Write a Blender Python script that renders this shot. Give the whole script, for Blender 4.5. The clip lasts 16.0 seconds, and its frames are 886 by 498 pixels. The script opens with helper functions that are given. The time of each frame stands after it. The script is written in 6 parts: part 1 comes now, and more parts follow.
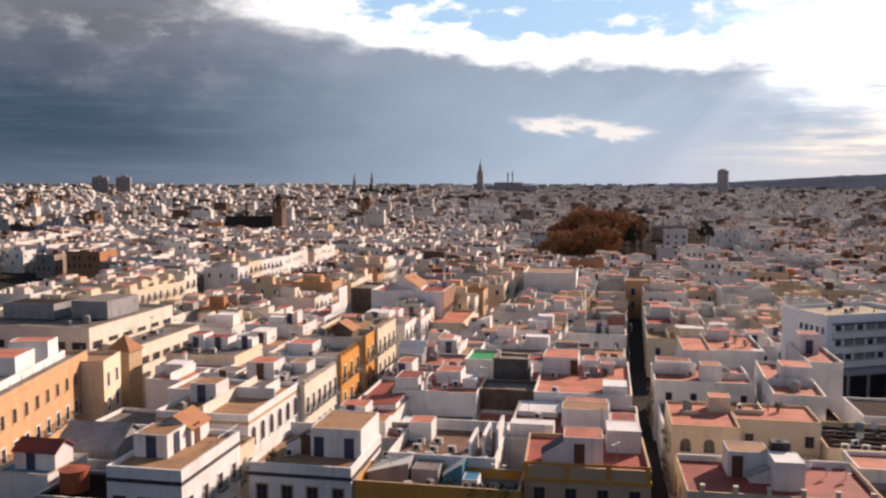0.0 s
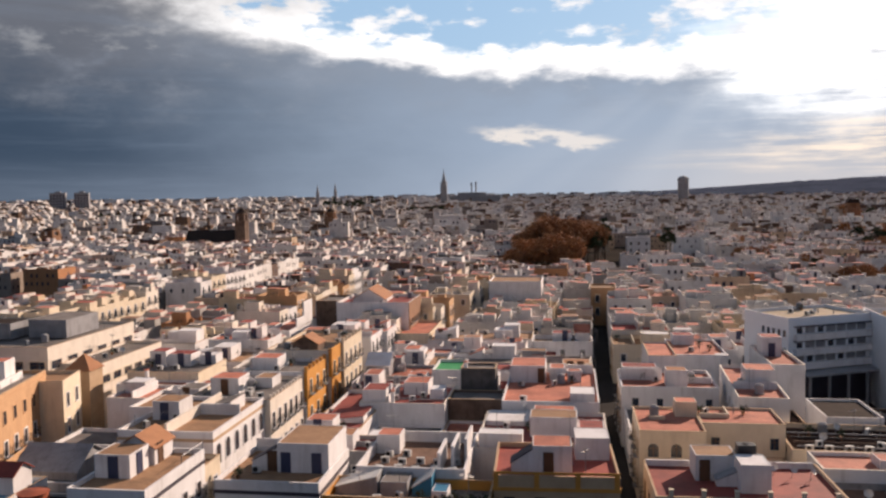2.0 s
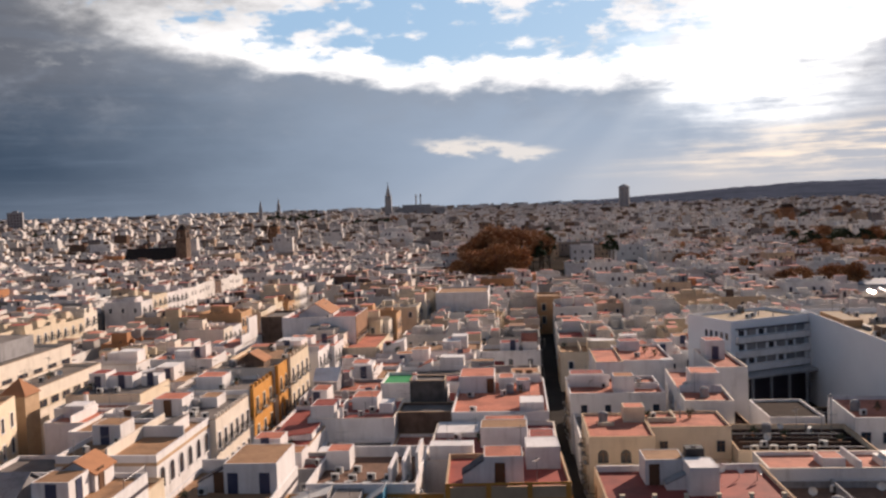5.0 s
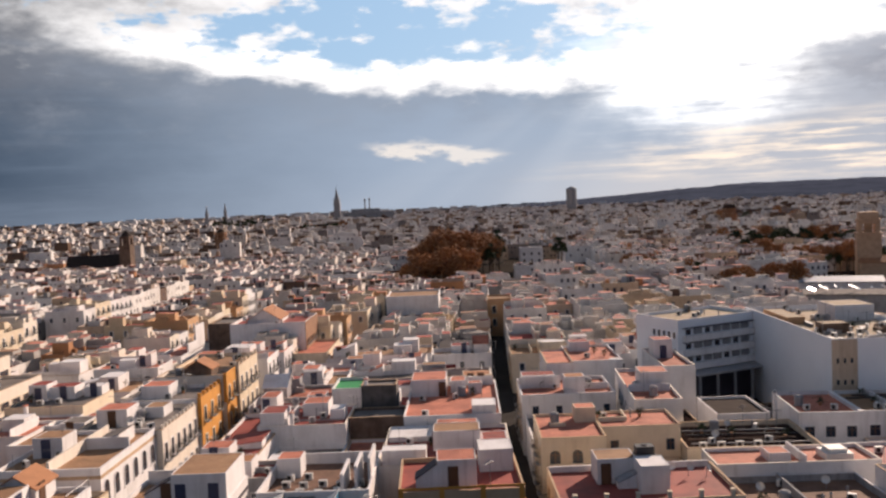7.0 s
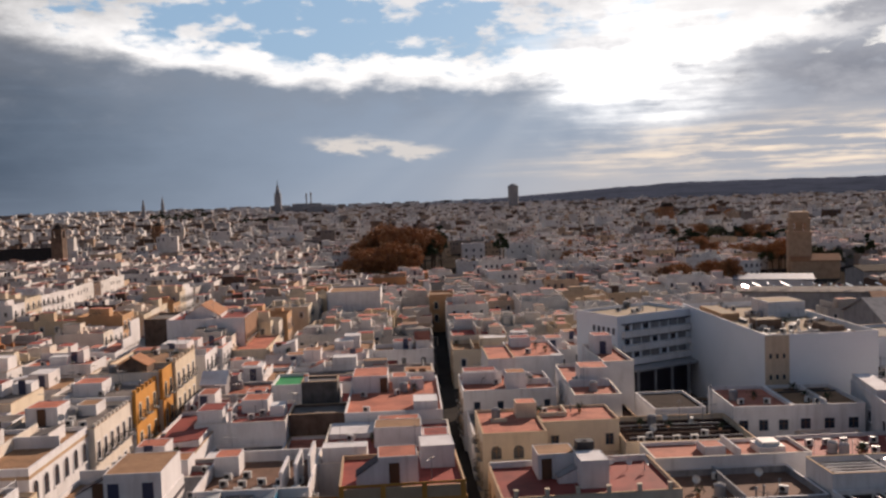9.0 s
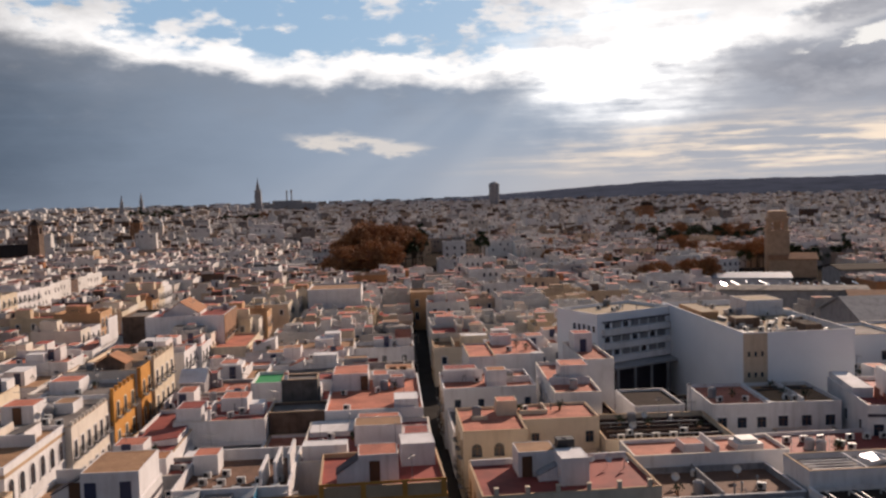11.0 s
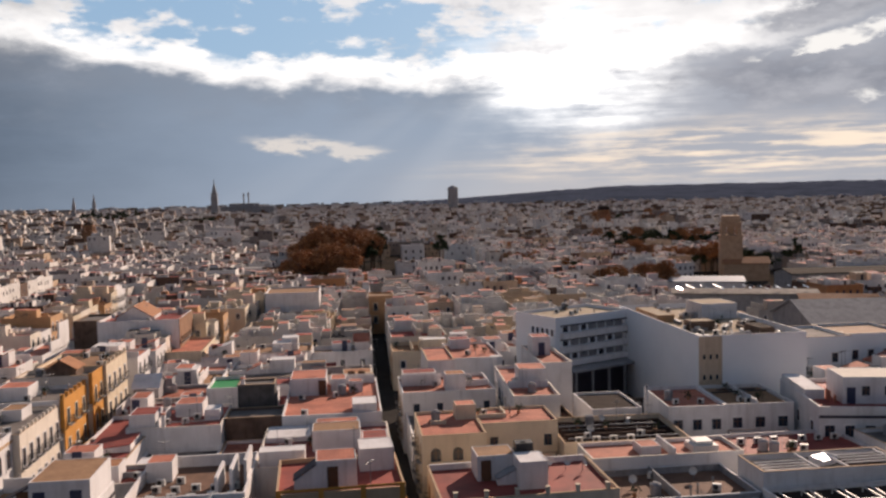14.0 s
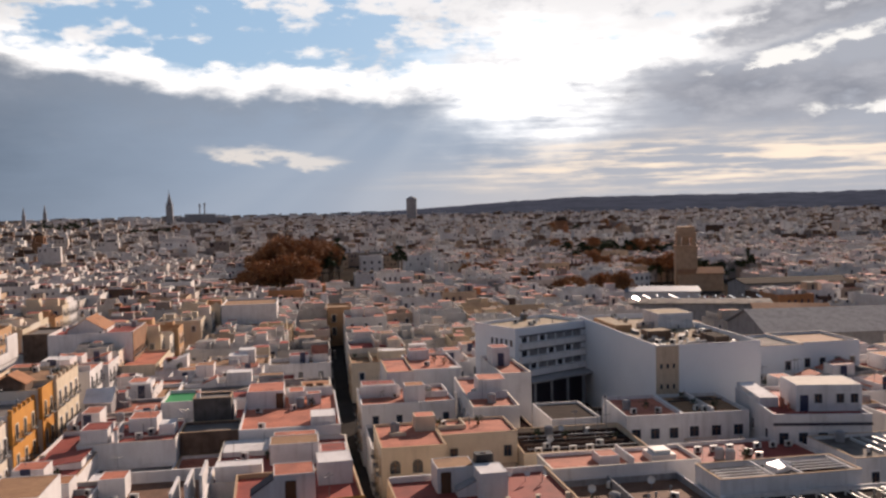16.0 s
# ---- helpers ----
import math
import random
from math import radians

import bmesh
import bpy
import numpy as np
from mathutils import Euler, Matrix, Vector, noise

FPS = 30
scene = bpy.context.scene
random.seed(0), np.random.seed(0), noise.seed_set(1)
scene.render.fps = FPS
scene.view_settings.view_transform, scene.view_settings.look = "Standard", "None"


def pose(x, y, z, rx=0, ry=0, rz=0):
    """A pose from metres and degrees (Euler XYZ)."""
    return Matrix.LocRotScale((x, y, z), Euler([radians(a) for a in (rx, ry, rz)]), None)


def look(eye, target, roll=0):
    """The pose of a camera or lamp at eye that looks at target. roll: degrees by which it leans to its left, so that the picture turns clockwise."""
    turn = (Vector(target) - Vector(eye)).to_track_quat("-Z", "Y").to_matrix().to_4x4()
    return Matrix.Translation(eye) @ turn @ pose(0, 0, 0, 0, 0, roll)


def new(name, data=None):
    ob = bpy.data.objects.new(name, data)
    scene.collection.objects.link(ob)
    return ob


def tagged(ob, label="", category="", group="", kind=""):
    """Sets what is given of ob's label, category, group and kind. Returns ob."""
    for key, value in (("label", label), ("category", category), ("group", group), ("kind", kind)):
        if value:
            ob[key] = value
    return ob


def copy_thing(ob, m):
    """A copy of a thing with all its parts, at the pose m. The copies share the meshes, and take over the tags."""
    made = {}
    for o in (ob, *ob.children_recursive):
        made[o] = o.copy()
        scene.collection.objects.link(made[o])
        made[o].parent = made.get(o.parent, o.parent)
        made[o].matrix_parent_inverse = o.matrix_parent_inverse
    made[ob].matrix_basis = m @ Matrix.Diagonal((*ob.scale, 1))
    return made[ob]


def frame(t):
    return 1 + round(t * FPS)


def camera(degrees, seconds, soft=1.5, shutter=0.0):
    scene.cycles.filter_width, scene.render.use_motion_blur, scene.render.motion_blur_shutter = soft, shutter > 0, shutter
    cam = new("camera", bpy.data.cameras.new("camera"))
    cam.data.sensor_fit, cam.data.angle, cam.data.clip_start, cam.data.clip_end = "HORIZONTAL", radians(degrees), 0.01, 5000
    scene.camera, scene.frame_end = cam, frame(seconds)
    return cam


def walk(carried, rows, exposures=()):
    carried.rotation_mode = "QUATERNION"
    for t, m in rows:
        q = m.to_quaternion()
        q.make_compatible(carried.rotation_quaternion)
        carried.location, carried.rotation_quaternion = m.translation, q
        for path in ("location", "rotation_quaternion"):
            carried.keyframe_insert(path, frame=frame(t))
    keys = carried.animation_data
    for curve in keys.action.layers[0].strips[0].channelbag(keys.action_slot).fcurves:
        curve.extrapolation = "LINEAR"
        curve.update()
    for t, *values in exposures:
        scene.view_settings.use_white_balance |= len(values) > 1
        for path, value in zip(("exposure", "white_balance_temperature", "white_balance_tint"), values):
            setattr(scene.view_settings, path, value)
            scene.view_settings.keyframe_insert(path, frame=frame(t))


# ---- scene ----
# camera: a slow pan to the right from a tower platform 38 m above the street
cam = camera(54.98, 16.0, soft=2.5)
EYE = 38.0
ROWS = [
    (0.0, 0.0, 0.0, 0.0, 0.0, -4.627, -0.013), (0.5, 0.0, 0.03, -0.01, -0.188, -4.425, 0.071),
    (1.0, -0.01, 0.13, -0.03, -0.777, -4.276, -0.378), (1.5, -0.01, 0.27, -0.06, -1.688, -4.024, -0.537),
    (2.0, -0.02, 0.38, -0.08, -2.378, -3.923, -0.88), (2.5, -0.02, 0.45, -0.1, -2.852, -4.063, -1.103),
    (3.0, -0.02, 0.53, -0.11, -3.366, -3.765, -1.308), (3.5, -0.03, 0.61, -0.13, -3.921, -3.94, -1.643),
    (4.0, -0.03, 0.71, -0.15, -4.579, -3.682, -1.769), (6.5, -0.04, 1.29, -0.25, -8.575, -3.025, -2.431),
    (7.0, -0.04, 1.41, -0.27, -9.457, -3.082, -2.474), (7.5, -0.04, 1.52, -0.29, -10.263, -3.053, -2.129),
    (8.0, -0.04, 1.64, -0.3, -11.13, -2.97, -2.034), (8.5, -0.04, 1.74, -0.32, -11.939, -3.04, -1.986),
    (9.0, -0.03, 1.92, -0.34, -13.347, -3.505, -1.847), (11.5, -0.03, 2.1, -0.36, -14.778, -3.804, -1.596),
    (12.0, -0.02, 2.14, -0.36, -15.054, -3.967, -1.562), (12.5, -0.02, 2.21, -0.37, -15.63, -3.835, -1.296),
    (13.0, -0.02, 2.32, -0.38, -16.587, -3.895, -1.092), (13.5, -0.01, 2.35, -0.38, -16.809, -3.846, -1.262),
    (14.0, -0.01, 2.42, -0.39, -17.428, -3.514, -1.288), (14.5, 0.0, 2.54, -0.4, -18.466, -3.801, -1.285),
    (15.0, 0.0, 2.58, -0.4, -18.858, -3.429, -1.145), (15.5, 0.01, 2.72, -0.41, -20.133, -3.2, -1.098),
    (16.0, 0.01, 2.73, -0.41, -20.229, -2.845, -1.224),
]
walk(cam, [(t, pose(x, y, EYE + z, 90 + p, 0, yaw) @ pose(0, 0, 0, 0, 0, roll)) for t, x, y, z, yaw, p, roll in ROWS],
     exposures=[(0.0, 0.03, 6500, 12), (1.0, 0.03, 6500, 12), (2.0, -0.19, 6500, 12), (3.5, -0.25, 6500, 12), (7.0, -0.15, 6500, 12), (7.5, -0.24, 6500, 12), (8.0, -0.24, 6500, 12), (8.6, -0.46, 6500, 12), (12.5, -0.46, 6500, 12), (16.0, -0.34, 6500, 12)])

# ---- light: low winter sun behind broken cloud, ahead and to the right ----
SUN_AZ, SUN_EL = 46.0, 24.0
sun = new("sun", bpy.data.lights.new("sun", "SUN"))
sun.data.energy, sun.data.angle, sun.data.color = 7.7, radians(0.8), (1.0, 0.775, 0.615)
sa, se = radians(SUN_AZ), radians(SUN_EL)
sun_dir = Vector((math.sin(sa) * math.cos(se), math.cos(sa) * math.cos(se), math.sin(se)))
sun.matrix_world = look(sun_dir * 300, (0, 0, 0))

world = bpy.data.worlds.new("sky")
scene.world = world
world.use_nodes = True
wn, wl = world.node_tree.nodes, world.node_tree.links
wn.clear()


def wput(sock, v):
    if isinstance(v, (int, float)):
        sock.default_value = v
    elif isinstance(v, tuple):
        sock.default_value = v if len(v) == len(sock.default_value) else (*v, 1)
    else:
        wl.new(v, sock)


def wm(op, a, b=0.0, c=0.0):
    n = wn.new("ShaderNodeMath")
    n.operation = op
    for s, v in zip(n.inputs, (a, b, c)):
        wput(s, v)
    return n.outputs[0]


def wstep(v, lo, hi):
    n = wn.new("ShaderNodeMapRange")
    n.interpolation_type = "SMOOTHSTEP"
    for s, q in zip(n.inputs, (v, lo, hi, 0.0, 1.0)):
        wput(s, q)
    return n.outputs[0]


def wmix(f, a, b):
    n = wn.new("ShaderNodeMix")
    n.data_type = "RGBA"
    wput(n.inputs[0], f)
    wput(n.inputs[6], a)
    wput(n.inputs[7], b)
    return n.outputs[2]


def wnoise(ax, ey, seed, detail=6.0, rough=0.58):
    c = wn.new("ShaderNodeCombineXYZ")
    wput(c.inputs[0], ax)
    wput(c.inputs[1], ey)
    c.inputs[2].default_value = seed
    n = wn.new("ShaderNodeTexNoise")
    n.inputs["Scale"].default_value, n.inputs["Detail"].default_value, n.inputs["Roughness"].default_value = 1.0, detail, rough
    wl.new(c.outputs[0], n.inputs["Vector"])
    return n.outputs[0]


def wblob(a, e, ca, ce, wa, we):
    p = wm("POWER", wm("ABSOLUTE", wm("DIVIDE", wm("SUBTRACT", a, ca), wa)), 2.0)
    q = wm("POWER", wm("ABSOLUTE", wm("DIVIDE", wm("SUBTRACT", e, ce), we)), 2.0)
    return wm("EXPONENT", wm("MULTIPLY", wm("ADD", p, q), -1.0))


tc = wn.new("ShaderNodeTexCoord")
sp = wn.new("ShaderNodeSeparateXYZ")
wl.new(tc.outputs["Generated"], sp.inputs[0])
AZ = wm("MULTIPLY", wm("ARCTAN2", sp.outputs[0], sp.outputs[1]), 57.2958)
EL = wm("MULTIPLY", wm("ARCSINE", sp.outputs[2]), 57.2958)
warp_a = wm("SUBTRACT", wnoise(wm("MULTIPLY", AZ, 0.13), wm("MULTIPLY", EL, 0.3), 3.1), 0.5)
warp_e = wm("SUBTRACT", wnoise(wm("MULTIPLY", AZ, 0.16), wm("MULTIPLY", EL, 0.34), 8.7), 0.5)
A2 = wm("MULTIPLY_ADD", warp_a, 9.0, AZ)
E2 = wm("MULTIPLY_ADD", warp_e, 3.6, EL)
fine = wm("SUBTRACT", wnoise(wm("MULTIPLY", AZ, 0.30), wm("MULTIPLY", EL, 0.75), 1.7, 8.0, 0.6), 0.5)
puffs = wm("SUBTRACT", wnoise(wm("MULTIPLY", AZ, 0.36), wm("MULTIPLY", EL, 0.85), 5.3, 8.0, 0.55), 0.5)
streaks = wm("SUBTRACT", wnoise(wm("MULTIPLY", AZ, 0.10), wm("MULTIPLY", EL, 1.35), 6.4, 7.0, 0.6), 0.5)
# the lit upper edge of the dark bank hangs as a wide bow across the sky
wisps = wm("SUBTRACT", wnoise(wm("MULTIPLY", AZ, 0.22), wm("MULTIPLY", EL, 0.42), 9.9, 7.0, 0.62), 0.5)
bow = wm("MULTIPLY_ADD", wm("POWER", wm("ABSOLUTE", wm("SUBTRACT", AZ, 16.0)), 2.0), 0.0042, 7.2)
above = wm("SUBTRACT", wm("MULTIPLY_ADD", fine, 2.2, E2), bow)
soft = wstep(AZ, -4.0, -16.0)
over = wstep(above, wm("MULTIPLY_ADD", soft, -1.8, -0.7), wm("MULTIPLY_ADD", soft, 1.6, 0.7))
rim = wm("EXPONENT", wm("MULTIPLY", wm("POWER", wm("ABSOLUTE", wm("DIVIDE", wm("SUBTRACT", above, 0.9), 1.3)), 2.0), -1.0))
# dark bank below the bow: slate to the left, paler and bluer towards the sun, mottled
bank = wmix(wstep(A2, -25.0, 11.0), (0.056, 0.088, 0.138), (0.40, 0.49, 0.62))
bank = wmix(wstep(wm("MULTIPLY_ADD", wisps, 5.0, E2), 4.0, 10.5), bank, wmix(wstep(A2, -22.0, -2.0), (0.17, 0.185, 0.22), (0.33, 0.38, 0.46)))
bank = wmix(wm("MULTIPLY", wm("MULTIPLY", wstep(wisps, 0.02, 0.25), wstep(wm("MULTIPLY_ADD", AZ, 0.10, EL), 3.0, 7.0)), 0.18), bank, (0.34, 0.42, 0.55))
bank = wmix(wm("MULTIPLY", wstep(streaks, -0.05, 0.25), 0.14), bank, (0.30, 0.38, 0.50))
bank = wmix(wm("MULTIPLY", wstep(EL, 3.0, -0.3), wm("MULTIPLY_ADD", wstep(AZ, -10.0, 25.0), 0.5, 0.2)), bank, (0.42, 0.49, 0.60))
bank = wmix(wm("MULTIPLY", wm("MULTIPLY", wstep(EL, 4.5, 0.0), wstep(AZ, 8.0, 30.0)), 0.8), bank, (0.86, 0.80, 0.77))
lumps = wm("MULTIPLY", wblob(AZ, wm("MULTIPLY_ADD", puffs, 3.0, EL), -17.0, 9.6, 9.0, 0.9), wstep(wm("ADD", puffs, fine), 0.0, 0.3))
bank = wmix(wm("MULTIPLY", wm("MULTIPLY", wstep(wm("ADD", fine, wisps), 0.0, 0.4), wstep(EL, 3.0, 7.0)), 0.22), bank, (0.46, 0.49, 0.55))
bank = wmix(wm("MULTIPLY", lumps, 0.9), bank, (0.50, 0.51, 0.53))
bank = wmix(wm("MULTIPLY", wstep(AZ, 20.0, 34.0), 0.85), bank, (0.58, 0.60, 0.66))
# cloud above it, grey at the left and dazzling towards the sun
cloud = wmix(wstep(wm("MULTIPLY_ADD", fine, 26.0, A2), -22.0, 0.0), (0.20, 0.205, 0.225), (1.15, 1.13, 1.12))
cloud = wmix(wm("MULTIPLY", wstep(wisps, 0.0, 0.22), 0.6), cloud, (0.56, 0.58, 0.64))
cloud = wmix(wm("MULTIPLY", rim, wstep(wm("MULTIPLY_ADD", wisps, 30.0, AZ), -22.0, -2.0)), cloud, (1.5, 1.47, 1.43))
sky = wn.new("ShaderNodeTexSky")
sky.sky_type, sky.sun_disc = "NISHITA", False
sky.sun_elevation, sky.sun_rotation = se, sa
sky_gain = wn.new("ShaderNodeVectorMath")
sky_gain.operation = "SCALE"
wl.new(sky.outputs[0], sky_gain.inputs[0])
sky_gain.inputs["Scale"].default_value = 0.10
clear = wmix(0.3, (0.44, 0.70, 1.0), sky_gain.outputs[0])
hole = wm("ADD", wblob(AZ, E2, 9.0, 11.2, 15.5, 3.4), wm("MULTIPLY_ADD", puffs, 2.6, wm("MULTIPLY", fine, 1.3)))
hole = wm("MULTIPLY", wstep(hole, 0.34, 0.80), wstep(above, 0.7, 1.9))
upper = wmix(hole, cloud, clear)
slant = wm("MULTIPLY_ADD", wm("SUBTRACT", AZ, 9.2), 0.115, wm("MULTIPLY_ADD", fine, 2.6, wm("MULTIPLY_ADD", puffs, 0.9, EL)))
gleam = wm("MULTIPLY", wblob(AZ, slant, 9.3, 3.5, 4.2, 0.6), wm("MULTIPLY_ADD", streaks, 2.6, wm("MULTIPLY_ADD", fine, 3.0, 1.0)))
low = wmix(wm("MULTIPLY", wstep(gleam, 0.15, 0.8), 0.95), bank, (1.0, 0.93, 0.86))
tint = wmix(over, low, upper)
# sunlit break, shafts of light under it, and the grey cloud beyond
below = wm("SUBTRACT", 9.0, EL)
fan = wm("DIVIDE", wm("SUBTRACT", AZ, 22.5), wm("MAXIMUM", wm("ADD", below, 1.5), 1.0))
beams = wnoise(wm("MULTIPLY", fan, 1.7), 0.5, 4.2, 2.0, 0.5)
reach = wm("MULTIPLY", wstep(EL, 7.5, 5.0), wm("EXPONENT", wm("MULTIPLY", wm("POWER", wm("ABSOLUTE", wm("ADD", fan, 0.75)), 2.0), -0.9)))
tint = wmix(wm("MULTIPLY", wm("MULTIPLY", reach, wm("MULTIPLY_ADD", wstep(beams, 0.34, 0.68), 0.7, 0.3)), 0.32), tint, (0.74, 0.79, 0.86))
glow = wm("MULTIPLY", wblob(A2, E2, 26.0, 8.0, 6.4, 3.9), wm("MULTIPLY_ADD", fine, 1.8, wm("MULTIPLY_ADD", streaks, 2.2, 1.1)))
tint = wmix(wstep(glow, 0.05, 1.25), tint, (2.5, 2.45, 2.35))
rough = wm("MULTIPLY_ADD", fine, 3.2, 1.0)
lean = wm("MULTIPLY_ADD", wm("SUBTRACT", AZ, 43.0), -0.15, E2)
grey = wm("MAXIMUM", wblob(A2, lean, 44.5, 11.4, 8.5, 1.55), wblob(A2, wm("MULTIPLY_ADD", warp_e, 1.5, EL), 42.5, 6.7, 13.0, 1.75))
grey = wm("MULTIPLY", grey, rough)
tint = wmix(wm("MULTIPLY", wstep(grey, 0.22, 0.8), 0.92), tint, wmix(wstep(wm("ADD", fine, wm("MULTIPLY", wisps, 0.6)), -0.2, 0.3), (0.33, 0.35, 0.41), (0.62, 0.63, 0.68)))
slit = wm("MULTIPLY", wm("MAXIMUM", wblob(A2, wm("MULTIPLY_ADD", wm("SUBTRACT", AZ, 43.0), -0.17, wm("MULTIPLY_ADD", fine, 3.0, EL)), 43.5, 9.2, 6.0, 0.45), wblob(A2, wm("MULTIPLY_ADD", fine, 2.4, EL), 47.5, 5.7, 5.0, 0.5)), wm("MULTIPLY_ADD", puffs, 5.0, wm("MULTIPLY_ADD", fine, 3.0, 0.8)))
tint = wmix(wm("MULTIPLY", wstep(slit, 0.25, 0.95), 0.85), tint, (1.4, 1.36, 1.28))
patch = wm("MULTIPLY", wblob(A2, E2, 24.0, 10.0, 4.0, 1.1), wm("MULTIPLY_ADD", fine, 2.0, 1.1))
tint = wmix(wm("MULTIPLY", wstep(patch, 0.2, 1.0), 0.7), tint, (0.62, 0.63, 0.68))
warm = wm("MULTIPLY", wblob(AZ, EL, 38.0, 2.5, 15.0, 1.7), wm("MULTIPLY_ADD", streaks, 6.5, wm("MULTIPLY_ADD", fine, 1.6, 0.66)))
tint = wmix(wstep(warm, 0.05, 1.0), tint, (1.35, 1.13, 0.90))
# out of view: plain broken cloud
aside = wstep(wm("ABSOLUTE", wm("SUBTRACT", AZ, 10.0)), 48.0, 80.0)
tint = wmix(wm("MAXIMUM", wstep(EL, 15.0, 30.0), aside), tint, wmix(wstep(fine, -0.15, 0.2), (0.128, 0.165, 0.235), (0.205, 0.265, 0.365)))
bg = wn.new("ShaderNodeBackground")
wl.new(tint, bg.inputs[0])
bg.inputs[1].default_value = 1.0
wo = wn.new("ShaderNodeOutputWorld")
wl.new(bg.outputs[0], wo.inputs[0])

# ---- materials ----
def material(name, colour, alt=None, rough=0.85, metal=0.0, scale=0.6, fine=9.0, amount=0.5, spread=0.0, palette=None, bump=0.15, streak=0.0, island=False, brick=None, spec=0.3):
    """A weathered surface: two scales of mottling between colour and alt, spread of value from thing to thing, or a palette of colours."""
    m = bpy.data.materials.new(name)
    m.use_nodes = True
    N, L = m.node_tree.nodes, m.node_tree.links
    b = N["Principled BSDF"]
    b.inputs["Roughness"].default_value, b.inputs["Metallic"].default_value = rough, metal
    b.inputs["Specular IOR Level"].default_value = spec
    alt = alt or tuple(c * 0.72 for c in colour)
    tcn = N.new("ShaderNodeNewGeometry")
    rnd = tcn.outputs["Random Per Island"] if island else N.new("ShaderNodeObjectInfo").outputs["Random"]

    def noise_at(s, detail, stretch=1.0):
        mp = N.new("ShaderNodeMapping")
        mp.inputs["Scale"].default_value = (s, s, s * stretch)
        L.new(tcn.outputs["Position"], mp.inputs[0])
        n = N.new("ShaderNodeTexNoise")
        n.inputs["Scale"].default_value, n.inputs["Detail"].default_value = 1.0, detail
        L.new(mp.outputs[0], n.inputs["Vector"])
        return n.outputs[0]

    def mixc(f, a, c, blend="MIX"):
        n = N.new("ShaderNodeMix")
        n.data_type, n.blend_type = "RGBA", blend
        for s, v in ((n.inputs[0], f), (n.inputs[6], a), (n.inputs[7], c)):
            if isinstance(v, (int, float)):
                s.default_value = v
            elif isinstance(v, tuple):
                s.default_value = (*v, 1)
            else:
                L.new(v, s)
        return n.outputs[2]

    def ramp(v, stops, constant=False):
        r = N.new("ShaderNodeValToRGB")
        r.color_ramp.interpolation = "CONSTANT" if constant else "LINEAR"
        while len(r.color_ramp.elements) < len(stops):
            r.color_ramp.elements.new(0.5)
        for el, (pos, c) in zip(r.color_ramp.elements, stops):
            el.position, el.color = pos, (*c, 1) if isinstance(c, tuple) else (c, c, c, 1)
        L.new(v, r.inputs[0])
        return r.outputs[0]

    base = ramp(rnd, palette, True) if palette else mixc(0.0, colour, colour)
    big, small = noise_at(scale, 5.0), noise_at(fine, 4.0)
    shade = tuple(min(1.0, a / max(c, 0.01)) for a, c in zip(alt, colour))
    c = mixc(ramp(big, [(0.42, 0.0), (0.72, amount)]), base, mixc(1.0, base, shade, "MULTIPLY"))
    c = mixc(ramp(small, [(0.35, 0.0), (0.75, amount * 0.7)]), c, mixc(1.0, c, (0.7, 0.68, 0.66), "MULTIPLY"))
    if streak:
        c = mixc(ramp(noise_at(1.6, 4.0, 0.12), [(0.52, 0.0), (0.75, streak)]), c, mixc(1.0, c, (0.45, 0.42, 0.38), "MULTIPLY"))
    if spread:
        h = N.new("ShaderNodeMath")
        h.operation = "MULTIPLY"
        L.new(rnd, h.inputs[0])
        h.inputs[1].default_value = 57.3
        fr = N.new("ShaderNodeMath")
        fr.operation = "FRACT"
        L.new(h.outputs[0], fr.inputs[0])
        c = mixc(ramp(fr.outputs[0], [(0.0, 0.0), (1.0, spread)]), c, mixc(1.0, c, (0.50, 0.47, 0.44), "MULTIPLY"))
    if brick:
        tcoord = N.new("ShaderNodeTexCoord")
        bt = N.new("ShaderNodeTexBrick")
        L.new(tcoord.outputs["Object"], bt.inputs["Vector"])
        bt.inputs["Scale"].default_value = 1.0
        bt.inputs["Brick Width"].default_value, bt.inputs["Row Height"].default_value = brick
        bt.inputs["Mortar Size"].default_value = 0.02
        bt.offset = 0.0
        bt.inputs["Color1"].default_value, bt.inputs["Color2"].default_value, bt.inputs["Mortar"].default_value = (1, 1, 1, 1), (0.72, 0.70, 0.70, 1), (0.6, 0.55, 0.5, 1)
        c = mixc(0.6, c, mixc(1.0, c, bt.outputs[0], "MULTIPLY"))
    L.new(c, b.inputs["Base Color"])
    if bump:
        bp = N.new("ShaderNodeBump")
        bp.inputs["Strength"].default_value, bp.inputs["Distance"].default_value = bump, 0.05
        L.new(small, bp.inputs["Height"])
        L.new(bp.outputs[0], b.inputs["Normal"])
    return m


WHITE = material("limewash", (0.82, 0.805, 0.81), (0.60, 0.575, 0.57), 0.9, scale=0.35, amount=0.6, streak=0.34, spread=0.22)
CREAM = material("cream_render", (0.76, 0.655, 0.505), (0.60, 0.50, 0.37), 0.9, amount=0.5, streak=0.3, spread=0.2)
PALE = material("pale_stone_render", (0.77, 0.70, 0.61), (0.60, 0.53, 0.45), 0.9, amount=0.5, streak=0.2)
COOLW = material("smooth_white_paint", (0.82, 0.85, 0.89), (0.70, 0.73, 0.77), 0.85, amount=0.35, scale=0.25)
TOWERB = material("sunburnt_tower_brick", (0.54, 0.37, 0.245), (0.38, 0.25, 0.16), 0.9, amount=0.7)
